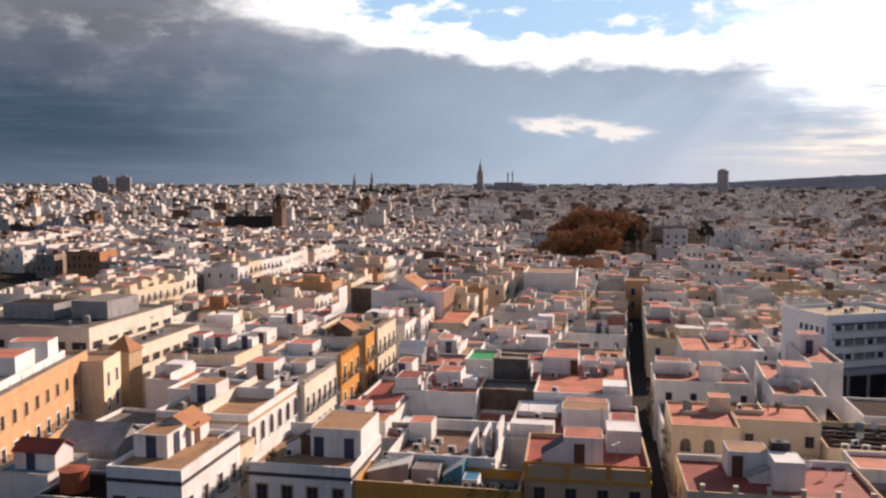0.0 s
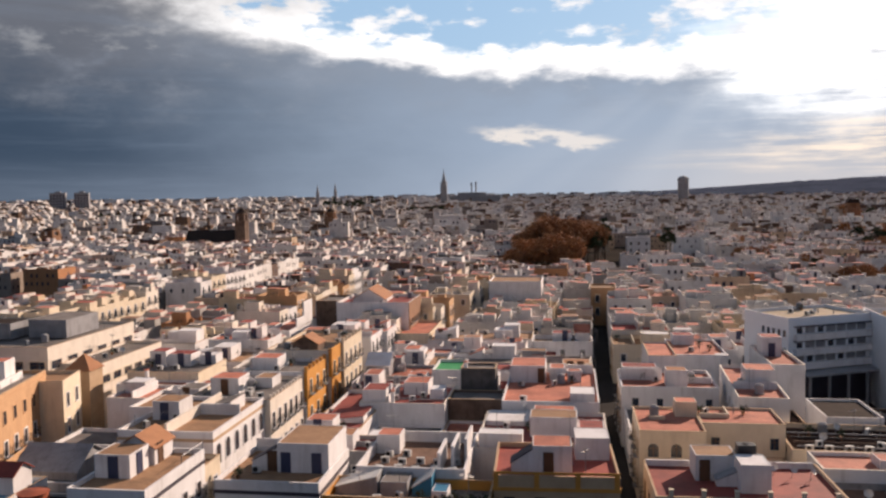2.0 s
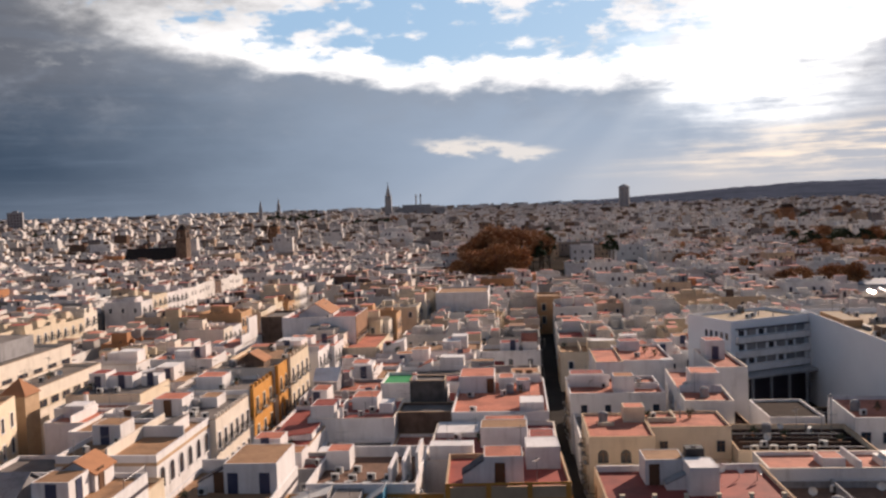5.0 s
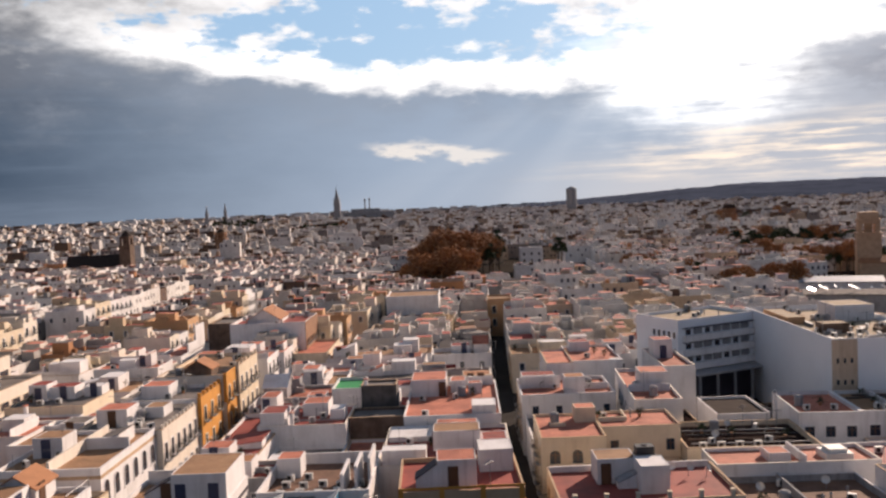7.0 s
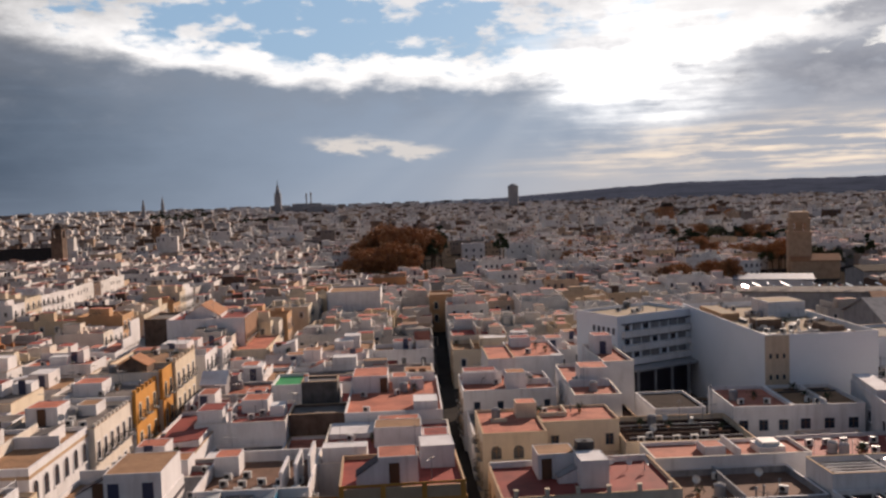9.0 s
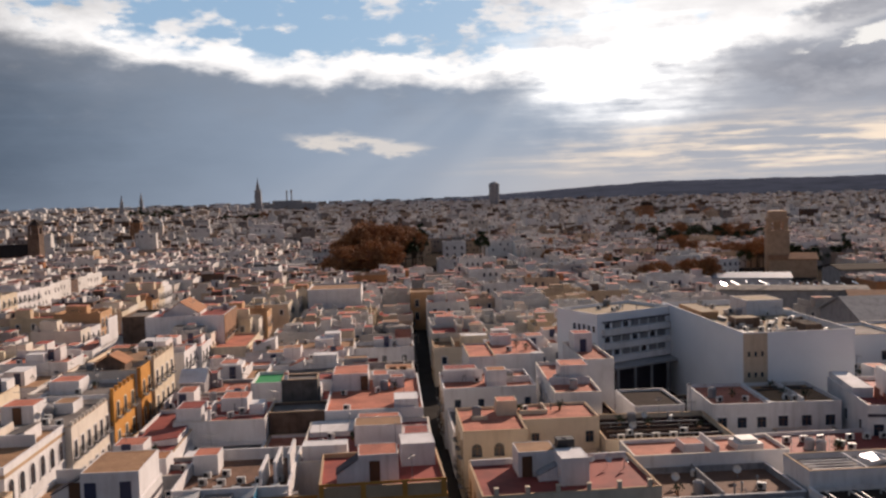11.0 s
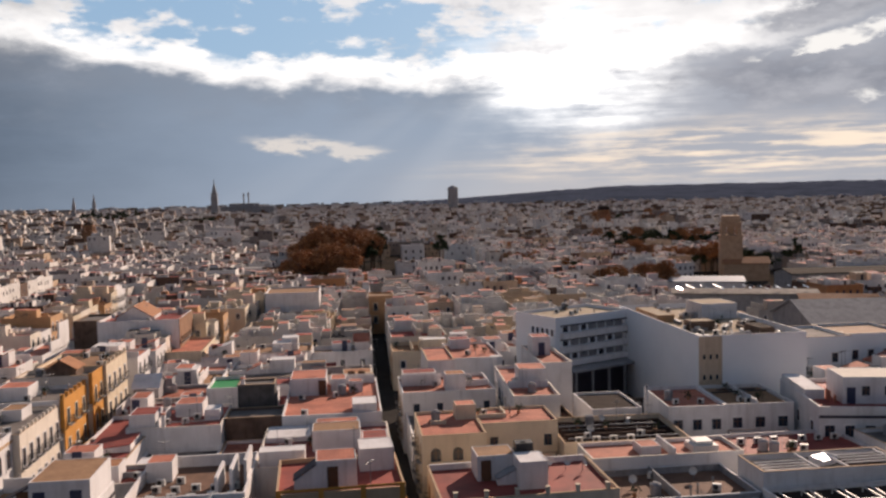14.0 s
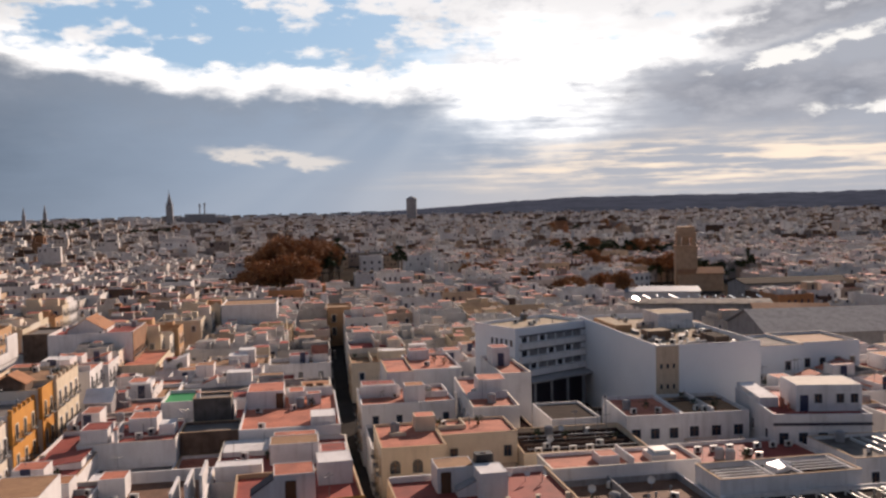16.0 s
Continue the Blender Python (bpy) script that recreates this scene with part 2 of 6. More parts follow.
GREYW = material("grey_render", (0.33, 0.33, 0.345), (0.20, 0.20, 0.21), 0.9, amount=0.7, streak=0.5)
OCHRE = material("ochre_render", (0.62, 0.295, 0.065), (0.46, 0.20, 0.045), 0.88, amount=0.5, streak=0.25)
BEIGE = material("beige_brickwork", (0.64, 0.40, 0.225), (0.48, 0.29, 0.16), 0.9, amount=0.5, brick=(0.5, 0.14))
STONE = material("sandstone_trim", (0.52, 0.37, 0.24), (0.36, 0.25, 0.16), 0.9, amount=0.5)
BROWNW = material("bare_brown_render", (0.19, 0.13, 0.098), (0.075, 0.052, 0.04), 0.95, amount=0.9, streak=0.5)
TERRA = material("terracotta_terrace_tile", (0.66, 0.24, 0.155), (0.34, 0.115, 0.08), 0.8, scale=0.4, amount=0.8, spread=0.5, brick=(0.45, 0.45))
RED = material("red_waterproof_paint", (0.35, 0.078, 0.06), (0.18, 0.04, 0.036), 0.75, scale=0.4, amount=0.8, spread=0.4)
TAN = material("tan_clay_tile", (0.42, 0.25, 0.14), (0.25, 0.145, 0.085), 0.85, amount=0.7, spread=0.3, brick=(0.4, 0.4))
GREYR = material("grey_terrace_screed", (0.23, 0.205, 0.19), (0.11, 0.095, 0.088), 0.9, scale=0.4, amount=0.9, spread=0.4)
TANBRICK = material("pale_tan_brick", (0.68, 0.55, 0.41), (0.54, 0.42, 0.30), 0.9, amount=0.5, streak=0.2, brick=(0.5, 0.14))
SAND = material("sandy_roof_gravel", (0.44, 0.36, 0.26), (0.26, 0.20, 0.145), 0.95, amount=0.7, spread=0.15)
CLAY = material("clay_roof_tile", (0.42, 0.20, 0.10), (0.28, 0.13, 0.07), 0.85, amount=0.7, spread=0.2)
SLATE = material("dark_old_tile", (0.05, 0.038, 0.033), (0.03, 0.023, 0.02), 0.9, amount=0.7, spec=0.05)
TRIM = material("dark_painted_band", (0.06, 0.05, 0.065), None, 0.7)
DOOR = material("dark_blue_paint", (0.035, 0.045, 0.10), None, 0.45, spec=0.5)
WOOD = material("brown_door_wood", (0.13, 0.065, 0.035), None, 0.6)
MIRRORG = material("sunlit_roof_glazing", (0.75, 0.78, 0.82), (0.6, 0.62, 0.66), 0.16, 0.9, bump=0.0, spec=0.6)
GLASS = material("window_glass", (0.03, 0.04, 0.06), (0.02, 0.025, 0.04), 0.12, amount=0.3, bump=0.0, spec=0.6)
IRON = material("dark_ironwork", (0.05, 0.05, 0.055), None, 0.5, 0.6)
STEEL = material("galvanised_steel", (0.30, 0.30, 0.31), (0.20, 0.20, 0.21), 0.5, 0.4, spread=0.2)
BROWNT = material("brown_worn_terrace_tile", (0.22, 0.125, 0.085), (0.12, 0.07, 0.05), 0.85, amount=0.7, brick=(0.4, 0.4))
DARKW = material("sooty_grey_render", (0.135, 0.125, 0.12), (0.06, 0.056, 0.053), 0.95, amount=0.9, streak=0.5)
# near-black felt: the shadow over the yard is put into this colour
DARKR = material("shade_darkened_felt_roof", (0.030, 0.020, 0.018), (0.016, 0.012, 0.011), 0.95, amount=0.8, spec=0.0)
PLASTIC = material("off_white_enamel", (0.70, 0.70, 0.68), (0.55, 0.54, 0.52), 0.5, spread=0.3, spec=0.5)
RUST = material("rust_red_tank", (0.36, 0.10, 0.05), (0.20, 0.06, 0.04), 0.6)
GREEN = material("green_shade_net", (0.03, 0.30, 0.10), (0.02, 0.20, 0.07), 0.7)
BLUE = material("blue_tarpaulin", (0.05, 0.22, 0.36), (0.03, 0.14, 0.24), 0.6)
BLUEM = material("blue_grey_sheet_metal", (0.20, 0.25, 0.33), (0.14, 0.17, 0.23), 0.65, 0.1)
CARP = material("car_paint", (0.62, 0.63, 0.65), (0.5, 0.5, 0.5), 0.22, 0.5, spec=0.6, bump=0.0,
                palette=[(0.0, (0.70, 0.70, 0.70)), (0.5, (0.35, 0.36, 0.38)), (0.7, (0.05, 0.05, 0.06)), (0.85, (0.30, 0.05, 0.04))])
ASPHALT = material("asphalt", (0.042, 0.038, 0.036), (0.026, 0.024, 0.023), 0.95, amount=0.7, scale=0.3, spec=0.05)
PAVING = material("pale_paving", (0.30, 0.27, 0.24), (0.20, 0.18, 0.16), 0.9, amount=0.7)
GROUND = material("town_ground", (0.055, 0.048, 0.042), (0.032, 0.028, 0.025), 0.95, amount=0.8, scale=0.05, spec=0.0)
# the blue-grey of the hills has the haze of distance mixed into it
HILL = material("hazed_wooded_hills", (0.080, 0.095, 0.135), (0.045, 0.055, 0.078), 1.0, amount=0.8, scale=0.012, fine=0.08, bump=0.0, spec=0.0)
BARK = material("bark", (0.12, 0.09, 0.065), None, 0.95)
AUTUMN = material("autumn_leaves", (0.40, 0.185, 0.075), (0.22, 0.105, 0.05), 0.8, scale=0.25, amount=0.9, spread=0.5)
LEAF = material("evergreen_leaves", (0.035, 0.055, 0.022), (0.02, 0.03, 0.014), 0.8, scale=0.3, amount=0.9, spread=0.4)
BRICK = material("brown_tower_brick", (0.30, 0.17, 0.10), (0.20, 0.11, 0.07), 0.9, amount=0.7)
MIXW = material("town_walls", (0.7, 0.7, 0.68), (0.52, 0.49, 0.45), 0.9, amount=0.55, streak=0.16, spread=0.2,
                palette=[(0.0, (0.76, 0.745, 0.72)), (0.56, (0.70, 0.66, 0.60)), (0.74, (0.66, 0.54, 0.38)), (0.84, (0.55, 0.46, 0.36)), (0.91, (0.42, 0.40, 0.38)), (0.96, (0.44, 0.22, 0.11))])
MIXR = material("town_terraces", (0.5, 0.3, 0.2), (0.33, 0.2, 0.14), 0.85, amount=0.7, spread=0.3,
                palette=[(0.0, (0.60, 0.235, 0.17)), (0.38, (0.44, 0.10, 0.075)), (0.56, (0.36, 0.21, 0.135)), (0.67, (0.23, 0.21, 0.20)), (0.79, (0.38, 0.34, 0.31)), (0.90, (0.09, 0.072, 0.062))])
MIXI = material("crowd_walls", (0.7, 0.7, 0.68), (0.50, 0.47, 0.43), 0.9, amount=0.6, streak=0.16, spread=0.35, island=True,
                palette=[(0.0, (0.82, 0.81, 0.80)), (0.60, (0.72, 0.67, 0.62)), (0.72, (0.60, 0.46, 0.33)), (0.77, (0.40, 0.33, 0.28)), (0.85, (0.27, 0.265, 0.265)), (0.92, (0.14, 0.09, 0.07)), (0.975, (0.48, 0.24, 0.12))])
MIXRI = material("crowd_terraces", (0.5, 0.3, 0.2), (0.33, 0.2, 0.14), 0.85, amount=0.7, spread=0.4, island=True,
                 palette=[(0.0, (0.60, 0.23, 0.165)), (0.38, (0.44, 0.10, 0.075)), (0.56, (0.36, 0.20, 0.13)), (0.67, (0.21, 0.19, 0.18)), (0.79, (0.36, 0.32, 0.29)), (0.88, (0.08, 0.062, 0.055))])
FARW = material("far_walls", (0.7, 0.7, 0.68), (0.5, 0.46, 0.42), 0.9, amount=0.6, spread=0.45, island=True, bump=0.0, spec=0.05,
                palette=[(0.0, (0.80, 0.79, 0.78)), (0.50, (0.64, 0.59, 0.54)), (0.66, (0.46, 0.36, 0.28)), (0.74, (0.28, 0.25, 0.24)), (0.85, (0.15, 0.10, 0.075))])
FARR = material("far_terraces", (0.4, 0.3, 0.25), (0.28, 0.2, 0.16), 0.9, amount=0.7, spread=0.4, island=True, bump=0.0, spec=0.05,
                palette=[(0.0, (0.36, 0.15, 0.10)), (0.34, (0.26, 0.18, 0.13)), (0.48, (0.24, 0.22, 0.21)), (0.58, (0.48, 0.45, 0.42)), (0.90, (0.09, 0.075, 0.07))])

# ---- building kit ----
# The town lies on a street grid turned by GRID degrees: s runs across the streets, d along them.
GRID = 10.9
CG, SG = math.cos(radians(GRID)), math.sin(radians(GRID))


def place(s, d, z=0.0, turn=0.0):
    return pose(s * CG + d * SG, -s * SG + d * CG, z, 0, 0, turn - GRID)


def to_grid(x, y):
    return x * CG - y * SG, x * SG + y * CG


class Mesh:
    """Collects faces for one mesh."""

    def __init__(self):
        self.v, self.f = [], []

    def quad(self, *p):
        n = len(self.v)
        self.v += [tuple(q) for q in p]
        self.f.append(tuple(range(n, n + len(p))))

    def box(self, x0, x1, y0, y1, z0, z1, bottom=True):
        n = len(self.v)
        self.v += [(x, y, z) for z in (z0, z1) for x, y in ((x0, y0), (x1, y0), (x1, y1), (x0, y1))]
        self.f += [(n, n + 1, n + 5, n + 4), (n + 1, n + 2, n + 6, n + 5), (n + 2, n + 3, n + 7, n + 6), (n + 3, n, n + 4, n + 7), (n + 4, n + 5, n + 6, n + 7)]
        if bottom:
            self.f.append((n + 3, n + 2, n + 1, n))
        return self

    def tub(self, x0, x1, y0, y1, z0, deck, top, t=0.22):
        """Outer walls, parapet top and the parapet's inner faces down to the deck."""
        n = len(self.v)
        o, i = ((x0, y0), (x1, y0), (x1, y1), (x0, y1)), ((x0 + t, y0 + t), (x1 - t, y0 + t), (x1 - t, y1 - t), (x0 + t, y1 - t))
        self.v += [(*p, z0) for p in o] + [(*p, top) for p in o] + [(*p, top) for p in i] + [(*p, deck) for p in i]
        for k in range(4):
            j = (k + 1) % 4
            self.f += [(n + k, n + j, n + 4 + j, n + 4 + k), (n + 4 + k, n + 4 + j, n + 8 + j, n + 8 + k), (n + 8 + k, n + 8 + j, n + 12 + j, n + 12 + k)]
        self.f.append((n + 12, n + 13, n + 14, n + 15))
        return self

    def gable(self, x0, x1, y0, y1, z0, z1, along="y", over=0.25, thick=0.12):
        """A pitched roof with thickness, ridge along x or y."""
        x0, x1, y0, y1 = x0 - over, x1 + over, y0 - over, y1 + over
        n = len(self.v)
        if along == "y":
            xm = (x0 + x1) / 2
            prof = [(x0, z0), (xm, z1), (x1, z0), (x1, z0 - thick), (xm, z1 - thick), (x0, z0 - thick)]
            self.v += [(x, y, z) for y in (y0, y1) for x, z in prof]
        else:
            ym = (y0 + y1) / 2
            prof = [(y0, z0), (ym, z1), (y1, z0), (y1, z0 - thick), (ym, z1 - thick), (y0, z0 - thick)]
            self.v += [(x, y, z) for x in (x1, x0) for y, z in prof]
        for k in range(6):
            j = (k + 1) % 6
            self.f.append((n + k, n + 6 + k, n + 6 + j, n + j))
        self.f += [(n, n + 1, n + 4, n + 5), (n + 1, n + 2, n + 3, n + 4), (n + 6, n + 11, n + 10, n + 7), (n + 7, n + 10, n + 9, n + 8)]
        return self

    def tube(self, x, y, z0, z1, r0, r1=None, n=10, cap=True):
        r1 = r0 if r1 is None else r1
        b = len(self.v)
        for z, r in ((z0, r0), (z1, r1)):
            self.v += [(x + r * math.cos(2 * math.pi * k / n), y + r * math.sin(2 * math.pi * k / n), z) for k in range(n)]
        for k in range(n):
            j = (k + 1) % n
            self.f.append((b + k, b + j, b + n + j, b + n + k))
        if cap:
            self.f.append(tuple(range(b + n, b + 2 * n)))
        return self

    def rod(self, p, q, r=0.03, n=4):
        p, q = Vector(p), Vector(q)
        m = (q - p).to_track_quat("Z", "Y").to_matrix()
        b = len(self.v)
        for c in (p, q):
            self.v += [tuple(c + m @ Vector((r * math.cos(2 * math.pi * k / n), r * math.sin(2 * math.pi * k / n), 0))) for k in range(n)]
        for k in range(n):
            j = (k + 1) % n
            self.f.append((b + k, b + j, b + n + j, b + n + k))
        self.f += [tuple(range(b + n, b + 2 * n)), tuple(range(b + n - 1, b - 1, -1))]
        return self

    def data(self, name, mat):
        me = bpy.data.meshes.new(name)
        me.from_pydata(self.v, [], self.f)
        me.materials.append(mat)
        me.update()
        return me


def part(name, me, mat, parent, label="", at=None):
    """Links a mesh as one object under a thing or part."""
    ob = new(name, me.data(name, mat) if isinstance(me, Mesh) else me)
    ob.parent = parent
    if at is not None:
        ob.matrix_basis = at
    if label:
        ob["label"] = label
    return ob


def thing(name, label, category, m, group="", kind=""):
    ob = new(name)
    ob.matrix_basis = m
    ob.empty_display_size = 0.3
    return tagged(ob, label, category, group, kind)


def single(name, me, mat, label, category, m, group="", kind=""):
    ob = new(name, me.data(name, mat) if isinstance(me, Mesh) else me)
    ob.matrix_basis = m
    return tagged(ob, label, category, group, kind)


SHARED = {}


def window_mesh(w, h, kind):
    """Shared meshes of a window: surround, pane and glazing bars, in the plane y = 0, facing -y, its sill at z = 0."""
    key = (round(w, 2), round(h, 2), kind)
    if key not in SHARED:
        fr, pn, ba, e = Mesh(), Mesh(), Mesh(), 0.16
        if kind == "arch":
            r, n = w / 2, 8
            outer = [(-w / 2 - e, 0)] + [((r + e) * math.cos(math.pi - math.pi * k / n), h - r + (r + e) * math.sin(math.pi * k / n)) for k in range(n + 1)] + [(w / 2 + e, 0)]
            inner = [(-w / 2, 0)] + [(r * math.cos(math.pi - math.pi * k / n), h - r + r * math.sin(math.pi * k / n)) for k in range(n + 1)] + [(w / 2, 0)]
        else:
            outer, inner = [(-w / 2 - e, 0), (-w / 2 - e, h + e), (w / 2 + e, h + e), (w / 2 + e, 0)], [(-w / 2, 0), (-w / 2, h), (w / 2, h), (w / 2, 0)]
        for (a, b), (c, g) in zip(zip(outer, outer[1:]), zip(inner, inner[1:])):
            fr.quad((a[0], -0.07, a[1]), (c[0], -0.07, c[1]), (g[0], -0.07, g[1]), (b[0], -0.07, b[1]))
            fr.quad((c[0], -0.07, c[1]), (c[0], 0.0, c[1]), (g[0], 0.0, g[1]), (g[0], -0.07, g[1]))
            fr.quad((a[0], 0, a[1]), (a[0], -0.07, a[1]), (b[0], -0.07, b[1]), (b[0], 0, b[1]))
        fr.box(-w / 2 - e - 0.08, w / 2 + e + 0.08, -0.16, 0, -0.12, 0)
        pn.quad(*[(x, -0.012, z) for x, z in reversed(inner)])
        pn.f[-1] = tuple(reversed(pn.f[-1]))
        ba.box(-0.04, 0.04, -0.04, -0.014, 0.02, h - 0.05)
        ba.box(-w / 2, w / 2, -0.04, -0.014, h * 0.62, h * 0.62 + 0.06)
        SHARED[key] = fr, pn, ba
    return SHARED[key]


def railing_mesh(width, depth, h=1.0, bar=0.026):
    """An iron railing round three sides of a balcony: bottom and top rails joined by bars, in one piece."""
    m = Mesh()
    path = 2 * depth + width
    n = max(8, round(path / 0.15))
    us = []
    for k in range(n + 1):
        u = k * (path - bar) / n
        us += [u, u + bar]

    def spot(u, inside):
        e = 0.03 if inside else 0.0
        if u < depth:
            return -width / 2 + e, -u
        if u > path - depth:
            return width / 2 - e, -(path - u)
        return -width / 2 + min(max(u - depth, e), width - e), -depth + e

    zs = (-0.06, -0.01, h - 0.06, h)
    for inside in (0, 1):
        for u in us:
            m.v += [(*spot(u, inside), z) for z in zs]
    half = len(us) * 4
    for k in range(len(us) - 1):
        for r in range(3):
            if r != 1 or k % 2 == 0:
                a, b = 4 * k + r, 4 * (k + 1) + r
                m.f += [(a, b, b + 1, a + 1), (half + a + 1, half + b + 1, half + b, half + a)]
        a, b = 4 * k + 3, 4 * (k + 1) + 3
        m.f.append((a, b, half + b, half + a))
    return m


def window(parent, w, h, kind, frame_mat, at, balcony=False):
    fr, pn, ba = window_mesh(w, h, kind)
    key = ("made", round(w, 2), round(h, 2), kind, frame_mat.name)
    if key not in SHARED:
        SHARED[key] = fr.data("window", frame_mat), pn.data("pane", GLASS), ba.data("glazing_bar", WOOD)
    a, b, c = SHARED[key]
    ob = part("window", a, None, parent, "", at)
    part("pane", b, None, ob)
    if w >= 0.95:
        part("glazing_bar", c, None, ob)
    if balcony:
        k2 = ("balcony", round(w, 2))
        if k2 not in SHARED:
            SHARED[k2] = Mesh().box(-w / 2 - 0.3, w / 2 + 0.3, -0.6, 0, -0.16, -0.06).data("balcony", GREYW), railing_mesh(w + 0.56, 0.57).data("railing", IRON)
        part("balcony", SHARED[k2][0], None, ob)
        part("railing", SHARED[k2][1], None, ob)
    return ob


def door_mesh():
    if "door" not in SHARED:
        m = Mesh().box(-0.45, 0.45, -0.05, 0, 0, 2.05)
        m.box(-0.53, -0.45, -0.08, 0, 0, 2.13).box(0.45, 0.53, -0.08, 0, 0, 2.13).box(-0.53, 0.53, -0.08, 0, 2.05, 2.13)
        SHARED["door"] = m.data("door", DOOR)
        SHARED["door_wood"] = m.data("door", WOOD)
    return SHARED


def on_side(side, w, d, x, z):
    """A pose on one outer wall of a house w wide and d deep, x metres along it."""
    if side == "front":
        return pose(x, 0, z)
    if side == "right":
        return pose(w, x, z, 0, 0, 90)
    if side == "left":
        return pose(0, d - x, z, 0, 0, -90)
    return pose(w - x, d, z, 0, 0, 180)


def windows_on(ob, side, w, d, levels, n, ww, wh, kind="flat", mat=None, balcony=False, x0=None, x1=None):
    run = w if side in ("front", "back") else d
    a, b = x0 if x0 is not None else run * 0.5 / n, x1 if x1 is not None else run * (1 - 0.5 / n)
    for z in levels:
        for k in range(n):
            x = a + (b - a) * (k / (n - 1) if n > 1 else 0.5)
            window(ob, ww, wh, kind, mat or WHITE, on_side(side, w, d, x, z), balcony)


def shed(ob, x0, x1, y0, y1, deck, h=2.6, wall=None, roof=None, doors=(), style="flat"):
    """A stair-head room on a terrace, with a door: doors is a list of (side, position)."""
    wall, roof = wall or WHITE, roof or TERRA
    w, d = x1 - x0, y1 - y0
    at = pose(x0, y0, deck)
    if style == "flat":
        body = part("stair_shed", Mesh().tub(0, w, 0, d, 0, h - 0.02, h + 0.10, 0.10), wall, ob, "", at)
        part("shed_roof", Mesh().box(0.105, w - 0.105, 0.105, d - 0.105, h - 0.015, h + 0.06), roof, body)
    elif style == "gable":
        m = Mesh().box(0, w, 0, d, 0, h, False)
        m.quad((0, 0, h), (w, 0, h), (w / 2, 0, h + w * 0.32))
        m.quad((w, d, h), (0, d, h), (w / 2, d, h + w * 0.32))
        body = part("stair_shed", m, wall, ob, "", at)
        part("shed_roof", Mesh().gable(0, w, 0, d, h + 0.06, h + w * 0.32 + 0.14), roof, body, "pitched clay tile roof")
    elif style == "gable_x":
        m = Mesh().box(0, w, 0, d, 0, h, False)
        m.quad((w, 0, h), (w, d, h), (w, d / 2, h + d * 0.32))
        m.quad((0, d, h), (0, 0, h), (0, d / 2, h + d * 0.32))
        body = part("stair_shed", m, wall, ob, "", at)
        part("shed_roof", Mesh().gable(0, w, 0, d, h + 0.06, h + d * 0.32 + 0.14, "x"), roof, body, "pitched clay tile roof")
    else:
        # lean-to over the stair, falling towards low x
        m = Mesh()
        lo, e = h * 0.38, 0.12
        m.quad((0, 0, 0), (w, 0, 0), (w, 0, h), (0, 0, lo))
        m.quad((w, 0, 0), (w, d, 0), (w, d, h), (w, 0, h))
        m.quad((w, d, 0), (0, d, 0), (0, d, lo), (w, d, h))
        m.quad((0, d, 0), (0, 0, 0), (0, 0, lo), (0, d, lo))
        body = part("stair_shed", m, wall, ob, "", at)
        r = Mesh()
        r.v = [(x, y, z + o) for o in (0.01, e) for x, y, z in ((-0.1, -0.08, lo), (w, -0.08, h), (w, d + 0.08, h), (-0.1, d + 0.08, lo))]
        r.f = [(4, 5, 6, 7), (0, 1, 5, 4), (1, 2, 6, 5), (2, 3, 7, 6), (3, 0, 4, 7), (3, 2, 1, 0)]
        part("shed_roof", r, roof, body)
    for side, x in doors:
        part("door", door_mesh()["door_wood" if int(x0 * 10 + deck * 7) % 3 == 0 else "door"], None, body, "", on_side(side, w, d, x, 0.02))
    return body


def house(s0, s1, d0, d1, h, wall=None, roof=None, par=0.5, label="", group="", band=None, category="house", t=0.16, turn=0.0):
    """A flat-roofed town house: walls with parapet, terrace deck, coping; its parts hang under one empty at its front-left corner."""
    wall, roof = wall or WHITE, roof or TERRA
    w, d = s1 - s0 - 0.03, d1 - d0 - 0.03
    ob = thing("house", label or "white rendered town house with a terracotta roof terrace", category, place(s0, d0, 0, turn), group)
    part("wall", Mesh().tub(0, w, 0, d, 0, h, h + par, t), wall, ob)
    part("roof_terrace", Mesh().box(t + 0.004, w - t - 0.004, t + 0.004, d - t - 0.004, h + 0.004, h + 0.06), roof, ob)
    cop = Mesh()
    e = 0.03
    for a in ((-e, w + e, -e, t + e), (-e, w + e, d - t - e, d + e), (-e, t + e, t + e, d - t - e), (w - t - e, w + e, t + e, d - t - e)):
        cop.box(*a, h + par + 0.003, h + par + 0.05)
    part("coping", cop, STONE if wall not in (WHITE, COOLW, GREYW) else (WHITE, PALE, WHITE, STONE, WHITE)[int(abs(s0) * 7 + d0) % 5], ob)
    if band:
        zb, mat = band
        m = Mesh()
        m.box(-0.09, w + 0.09, -0.09, -0.003, zb, zb + 0.35).box(w + 0.003, w + 0.09, 0, d, zb, zb + 0.35)
        part("cornice", m, mat, ob)
    return ob, w, d

# ---- ground ----
g = Mesh()
g.quad((-4800, -400, 0), (4800, -400, 0), (4800, 4900, 0), (-4800, 4900, 0))
single("ground", g, GROUND, "dusty grey-brown town ground reaching the horizon", "ground", pose(0, 0, 0), kind="structure")
g = Mesh().box(3.0, 8.4, 40, 232, -0.1, 0.02)
single("road", g, ASPHALT, "narrow dark asphalt street between white houses", "road", place(0, 0), kind="structure")
g = Mesh().box(-37.2, -34.2, 40, 150, -0.1, 0.02)
single("road", g, ASPHALT, "asphalt street lined with balconied facades", "road", place(0, 0), kind="structure")

# ---- roof clutter, built once and copied ----
MADE = {}


